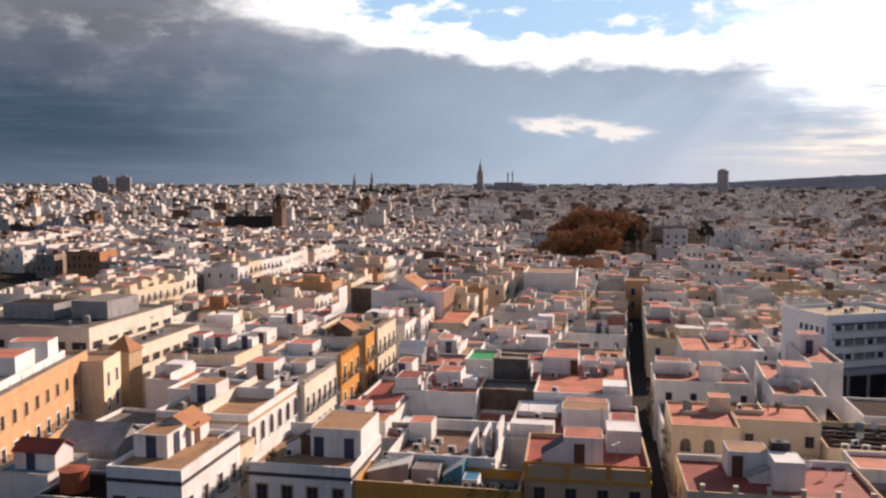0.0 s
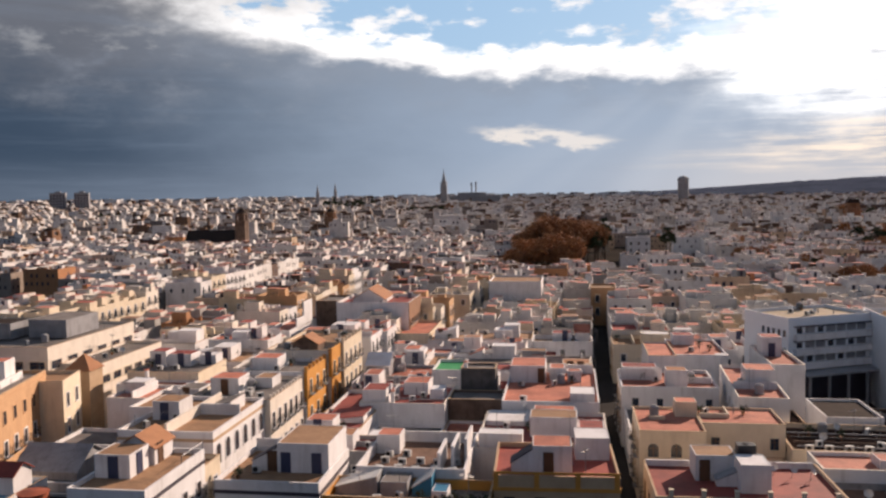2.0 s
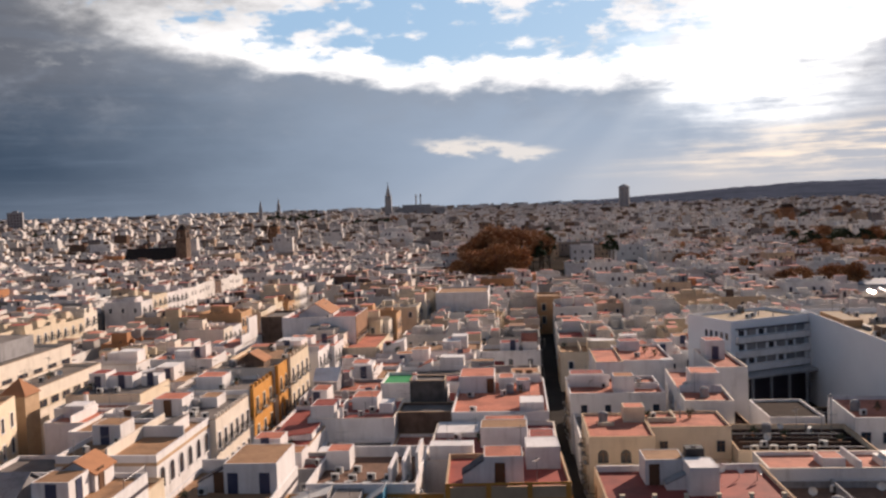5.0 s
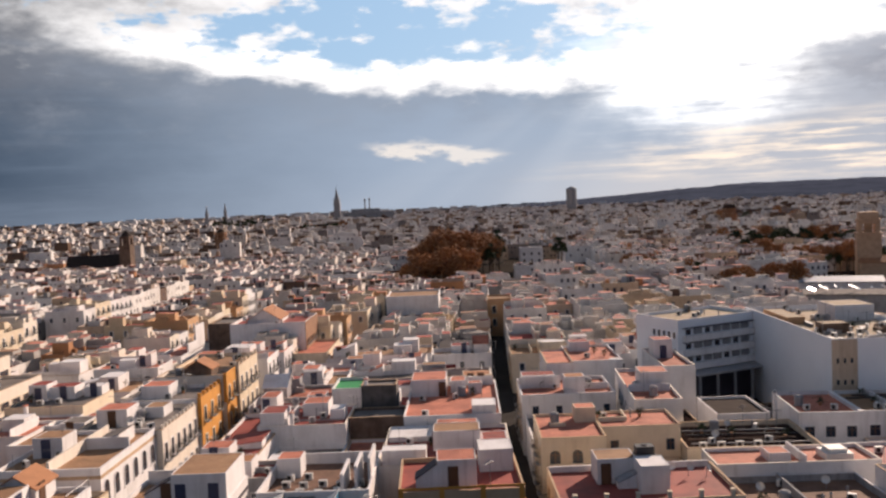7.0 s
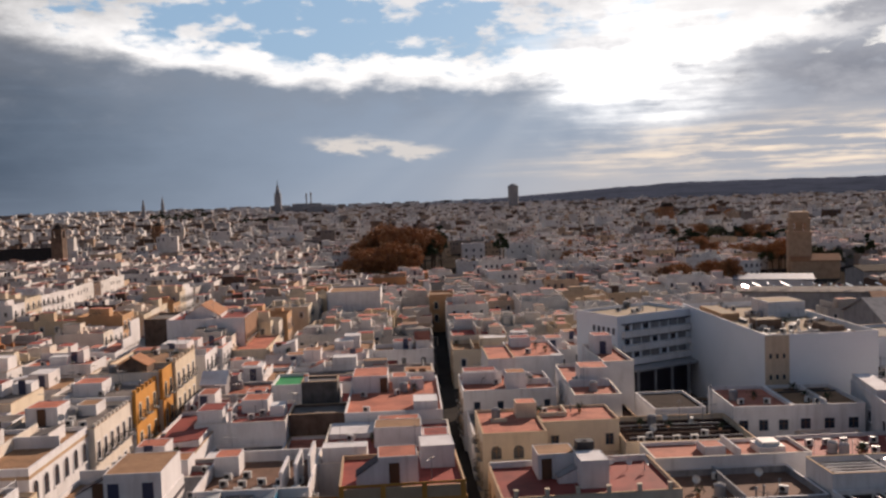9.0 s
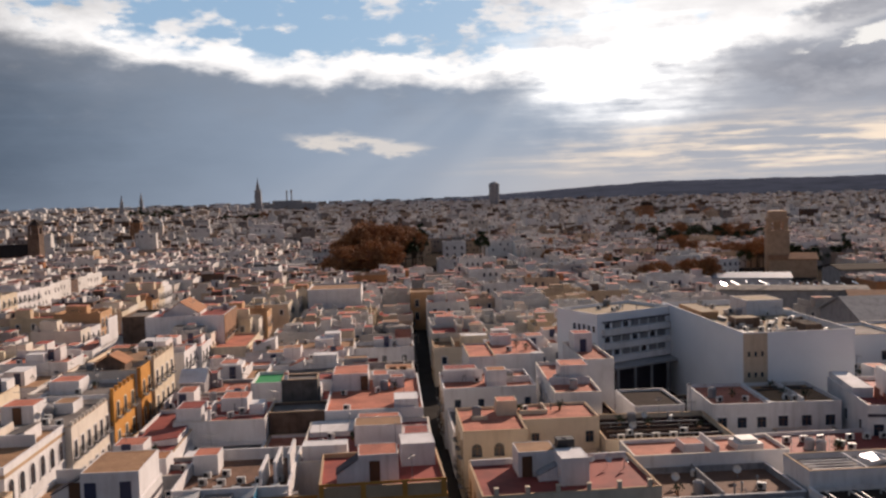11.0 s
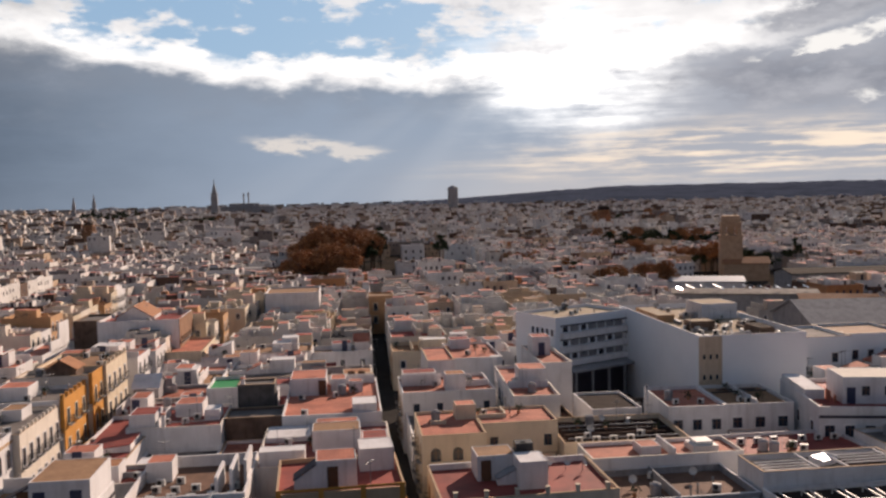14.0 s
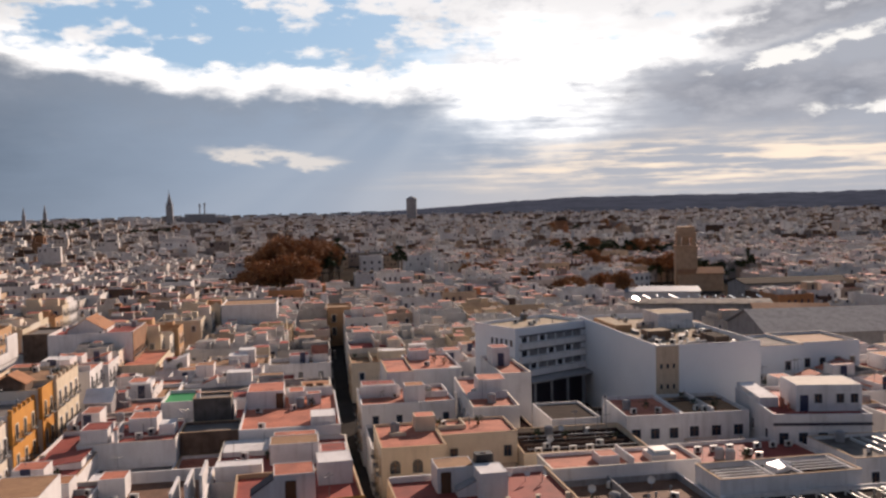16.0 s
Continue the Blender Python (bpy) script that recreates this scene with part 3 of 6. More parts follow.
def clutter(kind, m):
    """A copy of one of the small rooftop things at the pose m; the first one made is the pattern."""
    if kind in MADE:
        return copy_thing(MADE[kind], m)
    if kind == "air_conditioner":
        ob = thing(kind, "off-white air conditioner unit on a roof terrace", "air conditioner", m, "rooftop air conditioners")
        part("casing", Mesh().box(-0.45, 0.45, -0.2, 0.2, 0.12, 0.82), PLASTIC, ob)
        part("stand", Mesh().box(-0.42, 0.42, -0.16, 0.16, 0, 0.12), IRON, ob)
        fan = Mesh().tube(0, 0, 0, 0.03, 0.28, 0.28, 12)
        part("fan_grille", fan, IRON, ob, "", pose(-0.1, -0.2, 0.47, 90))
    elif kind == "antenna":
        ob = thing(kind, "thin steel television aerial on a mast", "antenna", m, "television aerials")
        part("mast", Mesh().rod((0, 0, 0), (0, 0, 3.2), 0.035), STEEL, ob)
        a = Mesh().rod((-0.9, 0, 2.9), (0.7, 0, 2.9), 0.025)
        for k in range(7):
            x = -0.8 + 0.22 * k
            a.rod((x, -0.35, 2.9), (x, 0.35, 2.9), 0.014)
        part("aerial", a, STEEL, ob)
    elif kind == "satellite_dish":
        ob = thing(kind, "pale satellite dish on a short pole", "satellite dish", m, "satellite dishes")
        part("pole", Mesh().rod((0, 0, 0), (0, 0, 0.9), 0.04), STEEL, ob)
        d = Mesh()
        n, R, rings = 12, 0.45, 3
        for i in range(rings + 1):
            r = R * i / rings
            d.v += [(r * math.cos(2 * math.pi * k / n), -0.25 * (r / R) ** 2, r * math.sin(2 * math.pi * k / n)) for k in range(n)]
        d.f = [(i * n + k, i * n + (k + 1) % n, (i + 1) * n + (k + 1) % n, (i + 1) * n + k) for i in range(rings) for k in range(n)]
        part("dish", d, PLASTIC, ob, "", pose(0, -0.05, 0.95, -25))
        part("arm", Mesh().rod((0, -0.1, 0.75), (0, -0.65, 0.9), 0.02), STEEL, ob)
    elif kind == "water_tank":
        ob = thing(kind, "grey cylindrical water tank with domed lid", "water tank", m, "rooftop water tanks")
        part("tank", Mesh().tube(0, 0, 0.1, 1.25, 0.55, 0.6, 14), GREYW, ob)
        part("lid", Mesh().tube(0, 0, 1.25, 1.45, 0.62, 0.3, 14), GREYW, ob)
        part("base", Mesh().box(-0.6, 0.6, -0.6, 0.6, 0, 0.1), GREYR, ob)
    elif kind == "potted_plant":
        ob = thing(kind, "bushy green plant in a clay pot", "plant", m, "terrace plants")
        part("pot", Mesh().tube(0, 0, 0, 0.4, 0.17, 0.24, 10), CLAY, ob)
        lf = Mesh()
        rr = random.Random(4)
        for _ in range(70):
            c = Vector((rr.gauss(0, 0.26), rr.gauss(0, 0.26), 0.75 + rr.gauss(0, 0.24)))
            u = Vector((rr.uniform(-1, 1), rr.uniform(-1, 1), rr.uniform(-1, 1))).normalized() * 0.16
            w = u.cross(Vector((rr.uniform(-1, 1), rr.uniform(-1, 1), 1))).normalized() * 0.08
            lf.quad(c - u, c + w, c + u, c - w)
        part("foliage", lf, LEAF, ob)
    elif kind == "clothes_line":
        ob = thing(kind, "clothes line between two steel posts on a terrace", "clothes line", m, "terrace clothes lines")
        for x in (-2, 2):
            part("post", Mesh().rod((x, 0, 0), (x, 0, 1.9), 0.03).rod((x, -0.5, 1.85), (x, 0.5, 1.85), 0.025), STEEL, ob)
        part("line", Mesh().rod((-2, -0.4, 1.87), (2, -0.4, 1.8), 0.012, 3).rod((-2, 0.4, 1.87), (2, 0.4, 1.8), 0.012, 3), PLASTIC, ob)
    elif kind == "vent_pipe":
        ob = thing(kind, "short steel vent pipe with a cowl", "vent", m, "roof vents")
        part("pipe", Mesh().tube(0, 0, 0, 0.9, 0.1, 0.1, 8), STEEL, ob)
        part("cowl", Mesh().tube(0, 0, 0.95, 1.12, 0.2, 0.05, 8), STEEL, ob)
    MADE[kind] = ob
    return ob


def chimney(ob, x, y, deck, h=1.5, w=0.5, mat=None):
    c = part("chimney", Mesh().box(-w / 2, w / 2, -w / 2, w / 2, 0, h), mat or WHITE, ob, "", pose(x, y, deck))
    part("chimney_cap", Mesh().box(-w / 2 - 0.08, w / 2 + 0.08, -w / 2 - 0.08, w / 2 + 0.08, h + 0.14, h + 0.24).box(-w / 2, -w / 2 + 0.1, -w / 2, w / 2, h, h + 0.14).box(w / 2 - 0.1, w / 2, -w / 2, w / 2, h, h + 0.14), TERRA, c)


FIXED = [(-73.5, -46.0, 60.0, 104.0), (-50.0, 7.5, 50.0, 79.0), (-7.7, 7.5, 79.0, 82.0), (7.6, 25.6, 93.0, 99.2), (24.7, 53.0, 106.0, 149.6), (-16.7, -9.4, 98.0, 113.6), (25.6, 60.0, 60.0, 70.0), (7.4, 25.6, 50.0, 80.2), (7.2, 29.0, 92.0, 160.0), (29.0, 60.0, 131.0, 160.0), (57.0, 76.0, 95.0, 120.0), (60.0, 76.0, 60.0, 98.6), (26.0, 60.0, 89.0, 131.0)]          # footprints taken by the surveyed houses


def pillars(ob, x, y, dx, dy, n, z, h, w, mat):
    """A row of short square posts along a parapet."""
    key = ("pillar", h, w, mat.name)
    if key not in SHARED:
        SHARED[key] = Mesh().box(-w / 2, w / 2, -w / 2, w / 2, 0, h).box(-w / 2 - 0.05, w / 2 + 0.05, -w / 2 - 0.05, w / 2 + 0.05, h, h + 0.07).data("pillar", mat)
    for k in range(n):
        part("pillar", SHARED[key], None, ob, "", pose(x + dx * k, y + dy * k, z))


def fixed(s0, s1, d0, d1, *a, **k):
    FIXED.append((s0, s1, d0, d1))
    return house(s0, s1, d0, d1, *a, **k)


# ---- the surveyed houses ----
# corner house with a dark cornice, left side of the balconied street
def street_front(ob, w, d, top, mat, label):
    """A painted facade over the whole street side of a house, with its parapet."""
    part("street_front", Mesh().box(0.003, 0.16, 0, d, 0, top).box(-0.35, 0.003, -0.10, 0.25, top - 4.5, top), mat, ob, label, pose(w, 0, 0))


ob, w, d = fixed(-45.4, -37.8, 70.0, 82.6, 11.0, WHITE, TAN, label="white corner house with dark cornice and tan roof terrace", band=(10.1, TRIM))
windows_on(ob, "front", w, d, (7.0,), 3, 1.0, 1.6, mat=TRIM)
windows_on(ob, "right", w, d, (7.0, 3.4), 4, 0.95, 1.6, mat=WHITE, balcony=True)
shed(ob, 0.3, 3.9, 4.2, 8.0, 11.06, 2.2, roof=TAN, doors=[("front", 1.9), ("right", 1.8)])
shed(ob, 0.4, 4.3, 8.3, 12.2, 11.06, 1.7, roof=CLAY, style="gable", doors=[("right", 1.2)])
part("railing", Mesh().rod((w - 0.1, 7.6, 12.3), (w - 0.1, 12.4, 12.3), 0.04).rod((w - 0.1, 7.6, 11.5), (w - 0.1, 7.6, 12.3), 0.04).rod((w - 0.1, 10.0, 11.5), (w - 0.1, 10.0, 12.3), 0.04).rod((w - 0.1, 12.4, 11.5), (w - 0.1, 12.4, 12.6), 0.05), STEEL, ob)
ob, w, d = fixed(-45.0, -38.6, 82.7, 88.3, 8.6, CREAM, TAN, label="narrow cream house with stone trim")
windows_on(ob, "right", w, d, (5.4, 1.6), 2, 0.9, 1.8, balcony=True)
# arched white house
ob, w, d = fixed(-50.8, -39.4, 88.4, 104.4, 11.0, WHITE, TAN, label="white house with a row of arched upper windows", band=(10.4, STONE))
windows_on(ob, "right", w, d, (7.6,), 6, 1.25, 2.3, "arch", WHITE)
windows_on(ob, "right", w, d, (3.6,), 6, 1.1, 2.4, "flat", STONE, True)
windows_on(ob, "front", w, d, (7.4,), 1, 0.9, 1.2, "flat", WHITE, x0=2.4, x1=2.4)
part("inner_wall", Mesh().box(5.6, 5.85, 0.2, 15.5, 11.06, 12.3), PALE, ob, "pale parapet wall with stone coping")
part("inner_wall", Mesh().box(5.9, 10.9, 9.0, 9.2, 11.06, 12.4), WHITE, ob)
shed(ob, 6.6, 9.6, 9.4, 14.0, 11.06, 1.5, roof=GREYR, style="lean")
shed(ob, 1.2, 4.6, 6.0, 9.6, 11.06, 2.2, roof=TAN, doors=[("front", 1.5)])
ob, w, d = fixed(-50.0, -38.6, 104.5, 118.4, 10.7, PALE, GREYR, label="pale cream row house with baluster parapet and balconies")
windows_on(ob, "right", w, d, (7.2, 3.2), 6, 0.95, 2.1, "flat", WHITE, True)
pillars(ob, w - 0.1, 0.6, 0, 1.3, 10, 11.26, 0.4, 0.28, PALE)
shed(ob, 1.5, 5.5, 4, 8, 10.76, 2.2, doors=[("front", 2.0)])
shed(ob, 6.0, 8.6, 8.5, 12, 10.76, 1.3, roof=TAN)
# orange house
ob, w, d = fixed(-48.0, -38.2, 118.5, 128.6, 11.3, WHITE, GREYR, label="ochre-orange fronted house with pilasters and a grey terrace")
street_front(ob, w, d, 12.0, OCHRE, "bright ochre-orange facade")
windows_on(ob, "right", w + 0.17, d, (8.4, 4.4), 3, 0.9, 2.0, "flat", CREAM, True)
pillars(ob, w - 0.1, 0.4, 0, 1.85, 6, 12.0, 0.5, 0.45, OCHRE)
shed(ob, 0.4, 4.4, 3.0, 7.0, 11.36, 1.8, roof=TERRA)
ob, w, d = fixed(-48.0, -37.4, 128.7, 134.2, 12.6, PALE, GREYR, label="taller ochre-orange fronted house with iron balconies")
street_front(ob, w, d, 13.4, OCHRE, "ochre-orange facade with arched windows")
windows_on(ob, "right", w + 0.17, d, (9.2, 5.0), 2, 0.95, 2.1, "arch", CREAM, True)
shed(ob, 4.0, 8.2, 1.0, 4.6, 12.66, 1.2, wall=BROWNW, roof=CLAY, style="gable")
ob, w, d = fixed(-47.0, -36.8, 134.3, 146.4, 12.9, CREAM, TAN, label="pinkish cream terraced house with balconies")
windows_on(ob, "right", w, d, (9.4, 5.4), 4, 0.95, 2.1, "flat", WHITE, True)
pillars(ob, w - 0.2, 0.6, 0, 2.2, 6, 13.4, 0.6, 0.36, CREAM)
# long beige brick building
ob, w, d = fixed(-92.4, -66.4, 69.9, 108.6, 12.1, BEIGE, GREYR, turn=13.5, label="long beige brick building with paired windows", category="building", band=(11.6, BEIGE))
windows_on(ob, "right", w, d, (8.5,), 12, 0.95, 1.7, "flat", BEIGE)
windows_on(ob, "right", w, d, (4.3,), 12, 1.0, 1.9, "flat", WHITE, True)
shed(ob, 13, 18, 16, 21, 12.16, 2.2)
shed(ob, 16.2, 22, 24, 30, 12.16, 2.4)
shed(ob, 17.5, 23, 32, 35.5, 12.16, 3.0)
part("inner_wall", Mesh().box(w - 2.4, w - 2.2, 0.3, 36, 12.16, 13.2), WHITE, ob)
rail = Mesh()
for k in range(12):
    rail.rod((w - 0.1, 0.5 + k * 3.3, 12.6), (w - 0.1, 0.5 + k * 3.3, 13.8), 0.04)
part("railing", rail, STEEL, ob)
ob, w, d = fixed(-81.0, -72.0, 109.5, 117.0, 11.0, CREAM, TAN, turn=13.5, label="cream house with corner windows")
windows_on(ob, "right", w, d, (7.4, 3.6), 2, 1.0, 2.0)
ob, w, d = fixed(-66.8, -60.4, 113.6, 122.0, 8.2, WHITE, TERRA, label="white house with blank walls and a small terrace")
shed(ob, 0.4, 3.6, 4.6, 8.0, 8.26, 1.6, roof=WHITE)
part("party_wall", Mesh().box(3.8, 4.0, 0.2, 8.0, 8.26, 9.6), WHITE, ob)
ob, w, d = fixed(-60.2, -51.2, 108.0, 118.0, 8.4, WHITE, TAN, label="white house with a stepped parapet and a tan terrace")
windows_on(ob, "front", w, d, (5.2,), 2, 0.9, 1.3)
shed(ob, 4.6, 8.0, 5.0, 9.0, 8.46, 1.8, roof=GREYR, doors=[("front", 1.4)])
ob, w, d = fixed(-66.8, -55.0, 100.2, 107.6, 5.4, WHITE, GREYR, label="low white house in a shaded courtyard")
# low courtyard houses between
ob, w, d = fixed(-65.0, -58.0, 78.8, 86.0, 6.2, WHITE, BLUE, label="low white house with a blue patched terrace")
shed(ob, 1.2, 6.2, 2.4, 5.6, 6.26, 2.0, roof=RED, style="gable_x", doors=[("front", 2.0)])
ob, w, d = fixed(-57.9, -46.8, 68.5, 76.4, 4.4, WHITE, GREYR, label="low white house beside a rust-red tank")
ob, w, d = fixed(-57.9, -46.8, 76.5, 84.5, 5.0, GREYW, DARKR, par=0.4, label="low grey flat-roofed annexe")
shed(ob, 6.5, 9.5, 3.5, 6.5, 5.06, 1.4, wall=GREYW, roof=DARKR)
single("tank", Mesh().tube(0, 0, 0, 2.3, 1.5, 1.5, 20).tube(0, 0, 2.3, 2.5, 1.5, 0.3, 20).tube(0, 0, 2.2, 2.32, 1.57, 1.57, 20).tube(0, 0, 0.9, 1.0, 1.54, 1.54, 20), RUST, "rust-red cylindrical tank on a low roof", "tank", place(-55.4, 79.6, 5.06))
ob, w, d = fixed(-67.0, -54.0, 88.0, 99.0, 4.8, GREYW, GREYR, label="low grey rendered workshop with a pitched roof light")
windows_on(ob, "front", w, d, (2.4,), 1, 3.4, 1.2)
shed(ob, 2.0, 10.0, 2.0, 9.0, 4.86, 1.0, wall=GREYW, roof=GREYW, style="gable_x")
# corner terrace house between the streets
ob, w, d = fixed(-35.4, -24.6, 79.4, 91.0, 8.9, WHITE, TAN, label="white corner house with tan terrace and stone window surrounds", band=(8.1, TRIM))
windows_on(ob, "front", w, d, (5.0,), 4, 1.1, 2.2, "flat", STONE)
shed(ob, 5.1, 10.6, 4.2, 11.3, 8.96, 3.0, roof=TAN, doors=[("front", 0.9), ("front", 4.2)])
shed(ob, 2.2, 5.05, 4.6, 6.8, 8.96, 2.5, roof=TRIM, style="lean", doors=[("front", 2.2)])
part("party_wall", Mesh().box(0.2, 5.0, 11.1, 11.3, 8.96, 10.4), WHITE, ob)
# awnings and ochre front
ob, w, d = fixed(-24.5, -7.9, 80.0, 86.1, 6.9, OCHRE, GREYR, par=1.1, label="ochre-walled house with awnings over a cluttered patio roof")
shed(ob, 0.4, 4.8, 3.4, 6.6, 6.96, 1.9, wall=GREYW, roof=PLASTIC, style="lean")
shed(ob, 5.2, 8.0, 3.0, 6.2, 6.96, 1.5, wall=GREYW, roof=GREYR)
shed(ob, 8.4, 10.4, 3.6, 6.6, 6.96, 2.1, wall=BLUE, roof=PLASTIC, style="lean")
shed(ob, 10.6, 12.2, 2.2, 4.6, 6.96, 1.0, wall=WHITE, roof=BLUE)
for k in range(9):
    clutter("potted_plant", place(-12.6 + 0.55 * k, 80.2 + 0.8 * (k % 3), 6.96, 50 * k))
# house with many cooling units
ob, w, d = fixed(-22.6, -11.0, 86.2, 99.8, 7.7, WHITE, BROWNT, par=1.3, label="white house with rows of air conditioners on a brown terrace")
shed(ob, 0.3, 3.0, 8.5, 11.5, 7.66, 2.2)
for k in range(12):
    clutter("air_conditioner", place(-20.6 + 2.0 * (k % 5), 88.4 + 2.6 * (k // 5) + 0.4 * (k % 2), 7.66, (k * 37) % 40 - 20))
for k in range(3):
    m = Mesh().box(0, 0.3, 0, 5.5, 0, 2.4 + 0.5 * k)
    part("party_wall", m, WHITE, ob, "", pose(w - 3.2 + 1.35 * k, 2.0 + k, 7.66))
# orange-banded house
ob, w, d = fixed(-7.8, 4.7, 83.3, 94.6, 9.0, STONE, RED, turn=2.2, label="cream house with ochre bands and a red roof terrace", band=(8.0, OCHRE))
m = Mesh()
for x in (0, 4.05, 8.1, 11.9):
    m.box(x, x + 0.5, -0.07, -0.003, 8.36, 9.93)
m.box(0, w, -0.08, -0.003, 9.72, 9.96)
part("pilaster", m, OCHRE, ob)
windows_on(ob, "front", w, d, (5.4,), 4, 1.1, 2.0, "flat", STONE)
shed(ob, 3.9, 7.9, 2.4, 6.4, 9.06, 2.7, roof=TERRA, doors=[("front", 1.6)])
shed(ob, 1.7, 3.9, 2.4, 4.4, 9.06, 2.4, roof=TRIM, style="lean")
shed(ob, 8.4, 12.0, 6.8, 10.8, 9.06, 2.3, roof=WHITE)
clutter("antenna", place(-0.2, 86.0, 11.9, 15))
clutter("antenna", place(1.3, 84.4, 9.06, 60))
ob, w, d = fixed(-11.0, 4.2, 94.7, 111.2, 8.2, WHITE, RED, label="white house with a small red terrace and stepped walls")
shed(ob, 0.4, 5.4, 1.0, 3.2, 8.26, 1.8, roof=WHITE)
shed(ob, 6.0, 11.6, 6.6, 10.5, 8.26, 2.3, roof=TAN)
part("upper_terrace", Mesh().box(0.3, 5.6, 11.0, 16.2, 8.264, 8.9), WHITE, ob)
shed(ob, 6.2, 11.4, 11.6, 15.6, 8.26, 1.5, roof=TERRA)
shed(ob, 11.8, 14.8, 4.0, 10.0, 8.26, 1.2, roof=RED)
part("party_wall", Mesh().box(11.5, 11.68, 0.3, 16.2, 8.264, 9.5), WHITE, ob)
# brown-sided house, big grey gable, long white terrace
ob, w, d = fixed(-17.0, -9.3, 115.9, 121.4, 8.6, BROWNW, GREYR, par=0.4, label="bare brown-rendered rear house wall")
ob, w, d = fixed(-16.0, -10.9, 122.2, 126.0, 11.7, DARKW, GREYR, par=0.3, label="tall weathered dark grey gable house")
chimney(ob, 0.7, 0.4, 11.76, 1.0, 0.5)
ob, w, d = fixed(-9.2, 3.6, 111.4, 132.6, 9.5, WHITE, TERRA, label="long white house with a wide terracotta terrace")
shed(ob, 0.3, 5.4, 13.0, 19.5, 9.56, 2.4, roof=TERRA, doors=[("front", 4.5)])
shed(ob, 6.0, 8.2, 15.0, 18.5, 9.56, 1.7)
shed(ob, 8.6, 10.6, 14.0, 16.0, 9.56, 1.5)
part("inner_wall", Mesh().box(5.5, 12.4, 19.8, 20.0, 9.56, 10.9), WHITE, ob)
shed(ob, 9.0, 12.2, 1.0, 5.0, 9.56, 1.3, roof=WHITE)
clutter("antenna", place(1.2, 119.0, 9.56, 0))
ob, w, d = fixed(-6.0, 3.4, 132.8, 141.0, 8.8, CREAM, CLAY, par=0.3, label="cream house with a bright tiled terrace shed")
shed(ob, 4.6, 8.9, 0.8, 4.6, 8.86, 1.7, wall=CREAM, roof=CLAY, doors=[("front", 1.2), ("front", 2.8)])
# white house with red terrace and boundary walls
ob, w, d = fixed(-29.0, -17.1, 113.2, 124.4, 8.5, WHITE, RED, par=0.4, label="broad white house with a long blank wall and red terraces")
part("inner_wall", Mesh().box(3.9, 4.1, 0.2, 8.0, 8.56, 9.8), WHITE, ob)
shed(ob, 0.3, 3.6, 0.6, 5.0, 8.56, 1.9, roof=RED, doors=[("right", 2.6)])
shed(ob, 5.0, 8.6, 6.4, 10.6, 8.56, 1.7, roof=TERRA)
shed(ob, 9.2, 11.2, 4.0, 7.0, 8.56, 1.3, roof=WHITE)
part("duct", Mesh().rod((4.4, 0.7, 9.4), (11.4, 0.7, 9.4), 0.09, 6), STEEL, ob, "long pipe along the parapet")
chimney(ob, 4.6, 0.6, 8.56, 1.8, 0.45)
ob, w, d = fixed(-26.4, -17.1, 99.9, 113.1, 5.6, WHITE, GREYR, par=0.4, label="low white house in front of a blank wall")
shed(ob, 1.0, 4.6, 2.0, 6.0, 5.66, 1.6, roof=WHITE)
ob, w, d = fixed(-33.4, -26.5, 99.9, 113.1, 7.6, WHITE, RED, par=0.35, label="white corner house with a red lean-to terrace roof")
shed(ob, 1.2, 6.4, 7.4, 12.6, 7.66, 0.9, roof=RED, style="lean")
shed(ob, 0.6, 4.0, 1.2, 4.6, 7.66, 1.9, roof=TERRA, doors=[("front", 1.5)])
ob, w, d = fixed(-33.4, -29.1, 113.2, 124.4, 7.4, WHITE, RED, par=0.4, label="narrow white house with a dark red terrace")
clutter("antenna", place(-24.5, 116.0, 8.56, 20))
ob, w, d = house(-16.9, -11.2, 100.0, 115.6, 5.6, WHITE, TERRA, label="low white patio house behind the cooling units")
ob, w, d = fixed(-21.8, -17.0, 131.5, 140.0, 9.2, WHITE, GREEN, par=0.5, label="white house with a green net over its terrace")
# right of the narrow street: cream arched house
ob, w, d = fixed(7.8, 15.5, 100.8, 112.0, 9.2, CREAM, TERRA, par=0.3, label="cream house with arched windows and a broad terracotta terrace")
windows_on(ob, "front", w, d, (6.4,), 3, 1.25, 1.6, "arch", CREAM, x0=1.6, x1=6.9)
windows_on(ob, "left", w, d, (6.0, 2.4), 3, 0.9, 1.9, "flat", STONE, True)
shed(ob, 5.0, 7.6, 7.4, 10.0, 9.26, 1.8, wall=CREAM)
part("party_wall", Mesh().box(1.6, 3.6, 5.8, 6.0, 9.26, 9.7), CREAM, ob)
ob, w, d = fixed(15.5, 25.2, 104.8, 112.4, 9.2, CREAM, TERRA, par=0.3, label="cream rear wing with a terracotta terrace and square windows")
windows_on(ob, "front", w, d, (6.4,), 2, 1.0, 1.4, "flat", CREAM, x0=1.6, x1=8.4)
for q in ((0.2, 3.6, 3.4, 3.6, 9.26, 9.8), (3.6, 3.8, 3.4, 7.3, 9.26, 9.8)):
    part("party_wall", Mesh().box(*q), CREAM, ob)
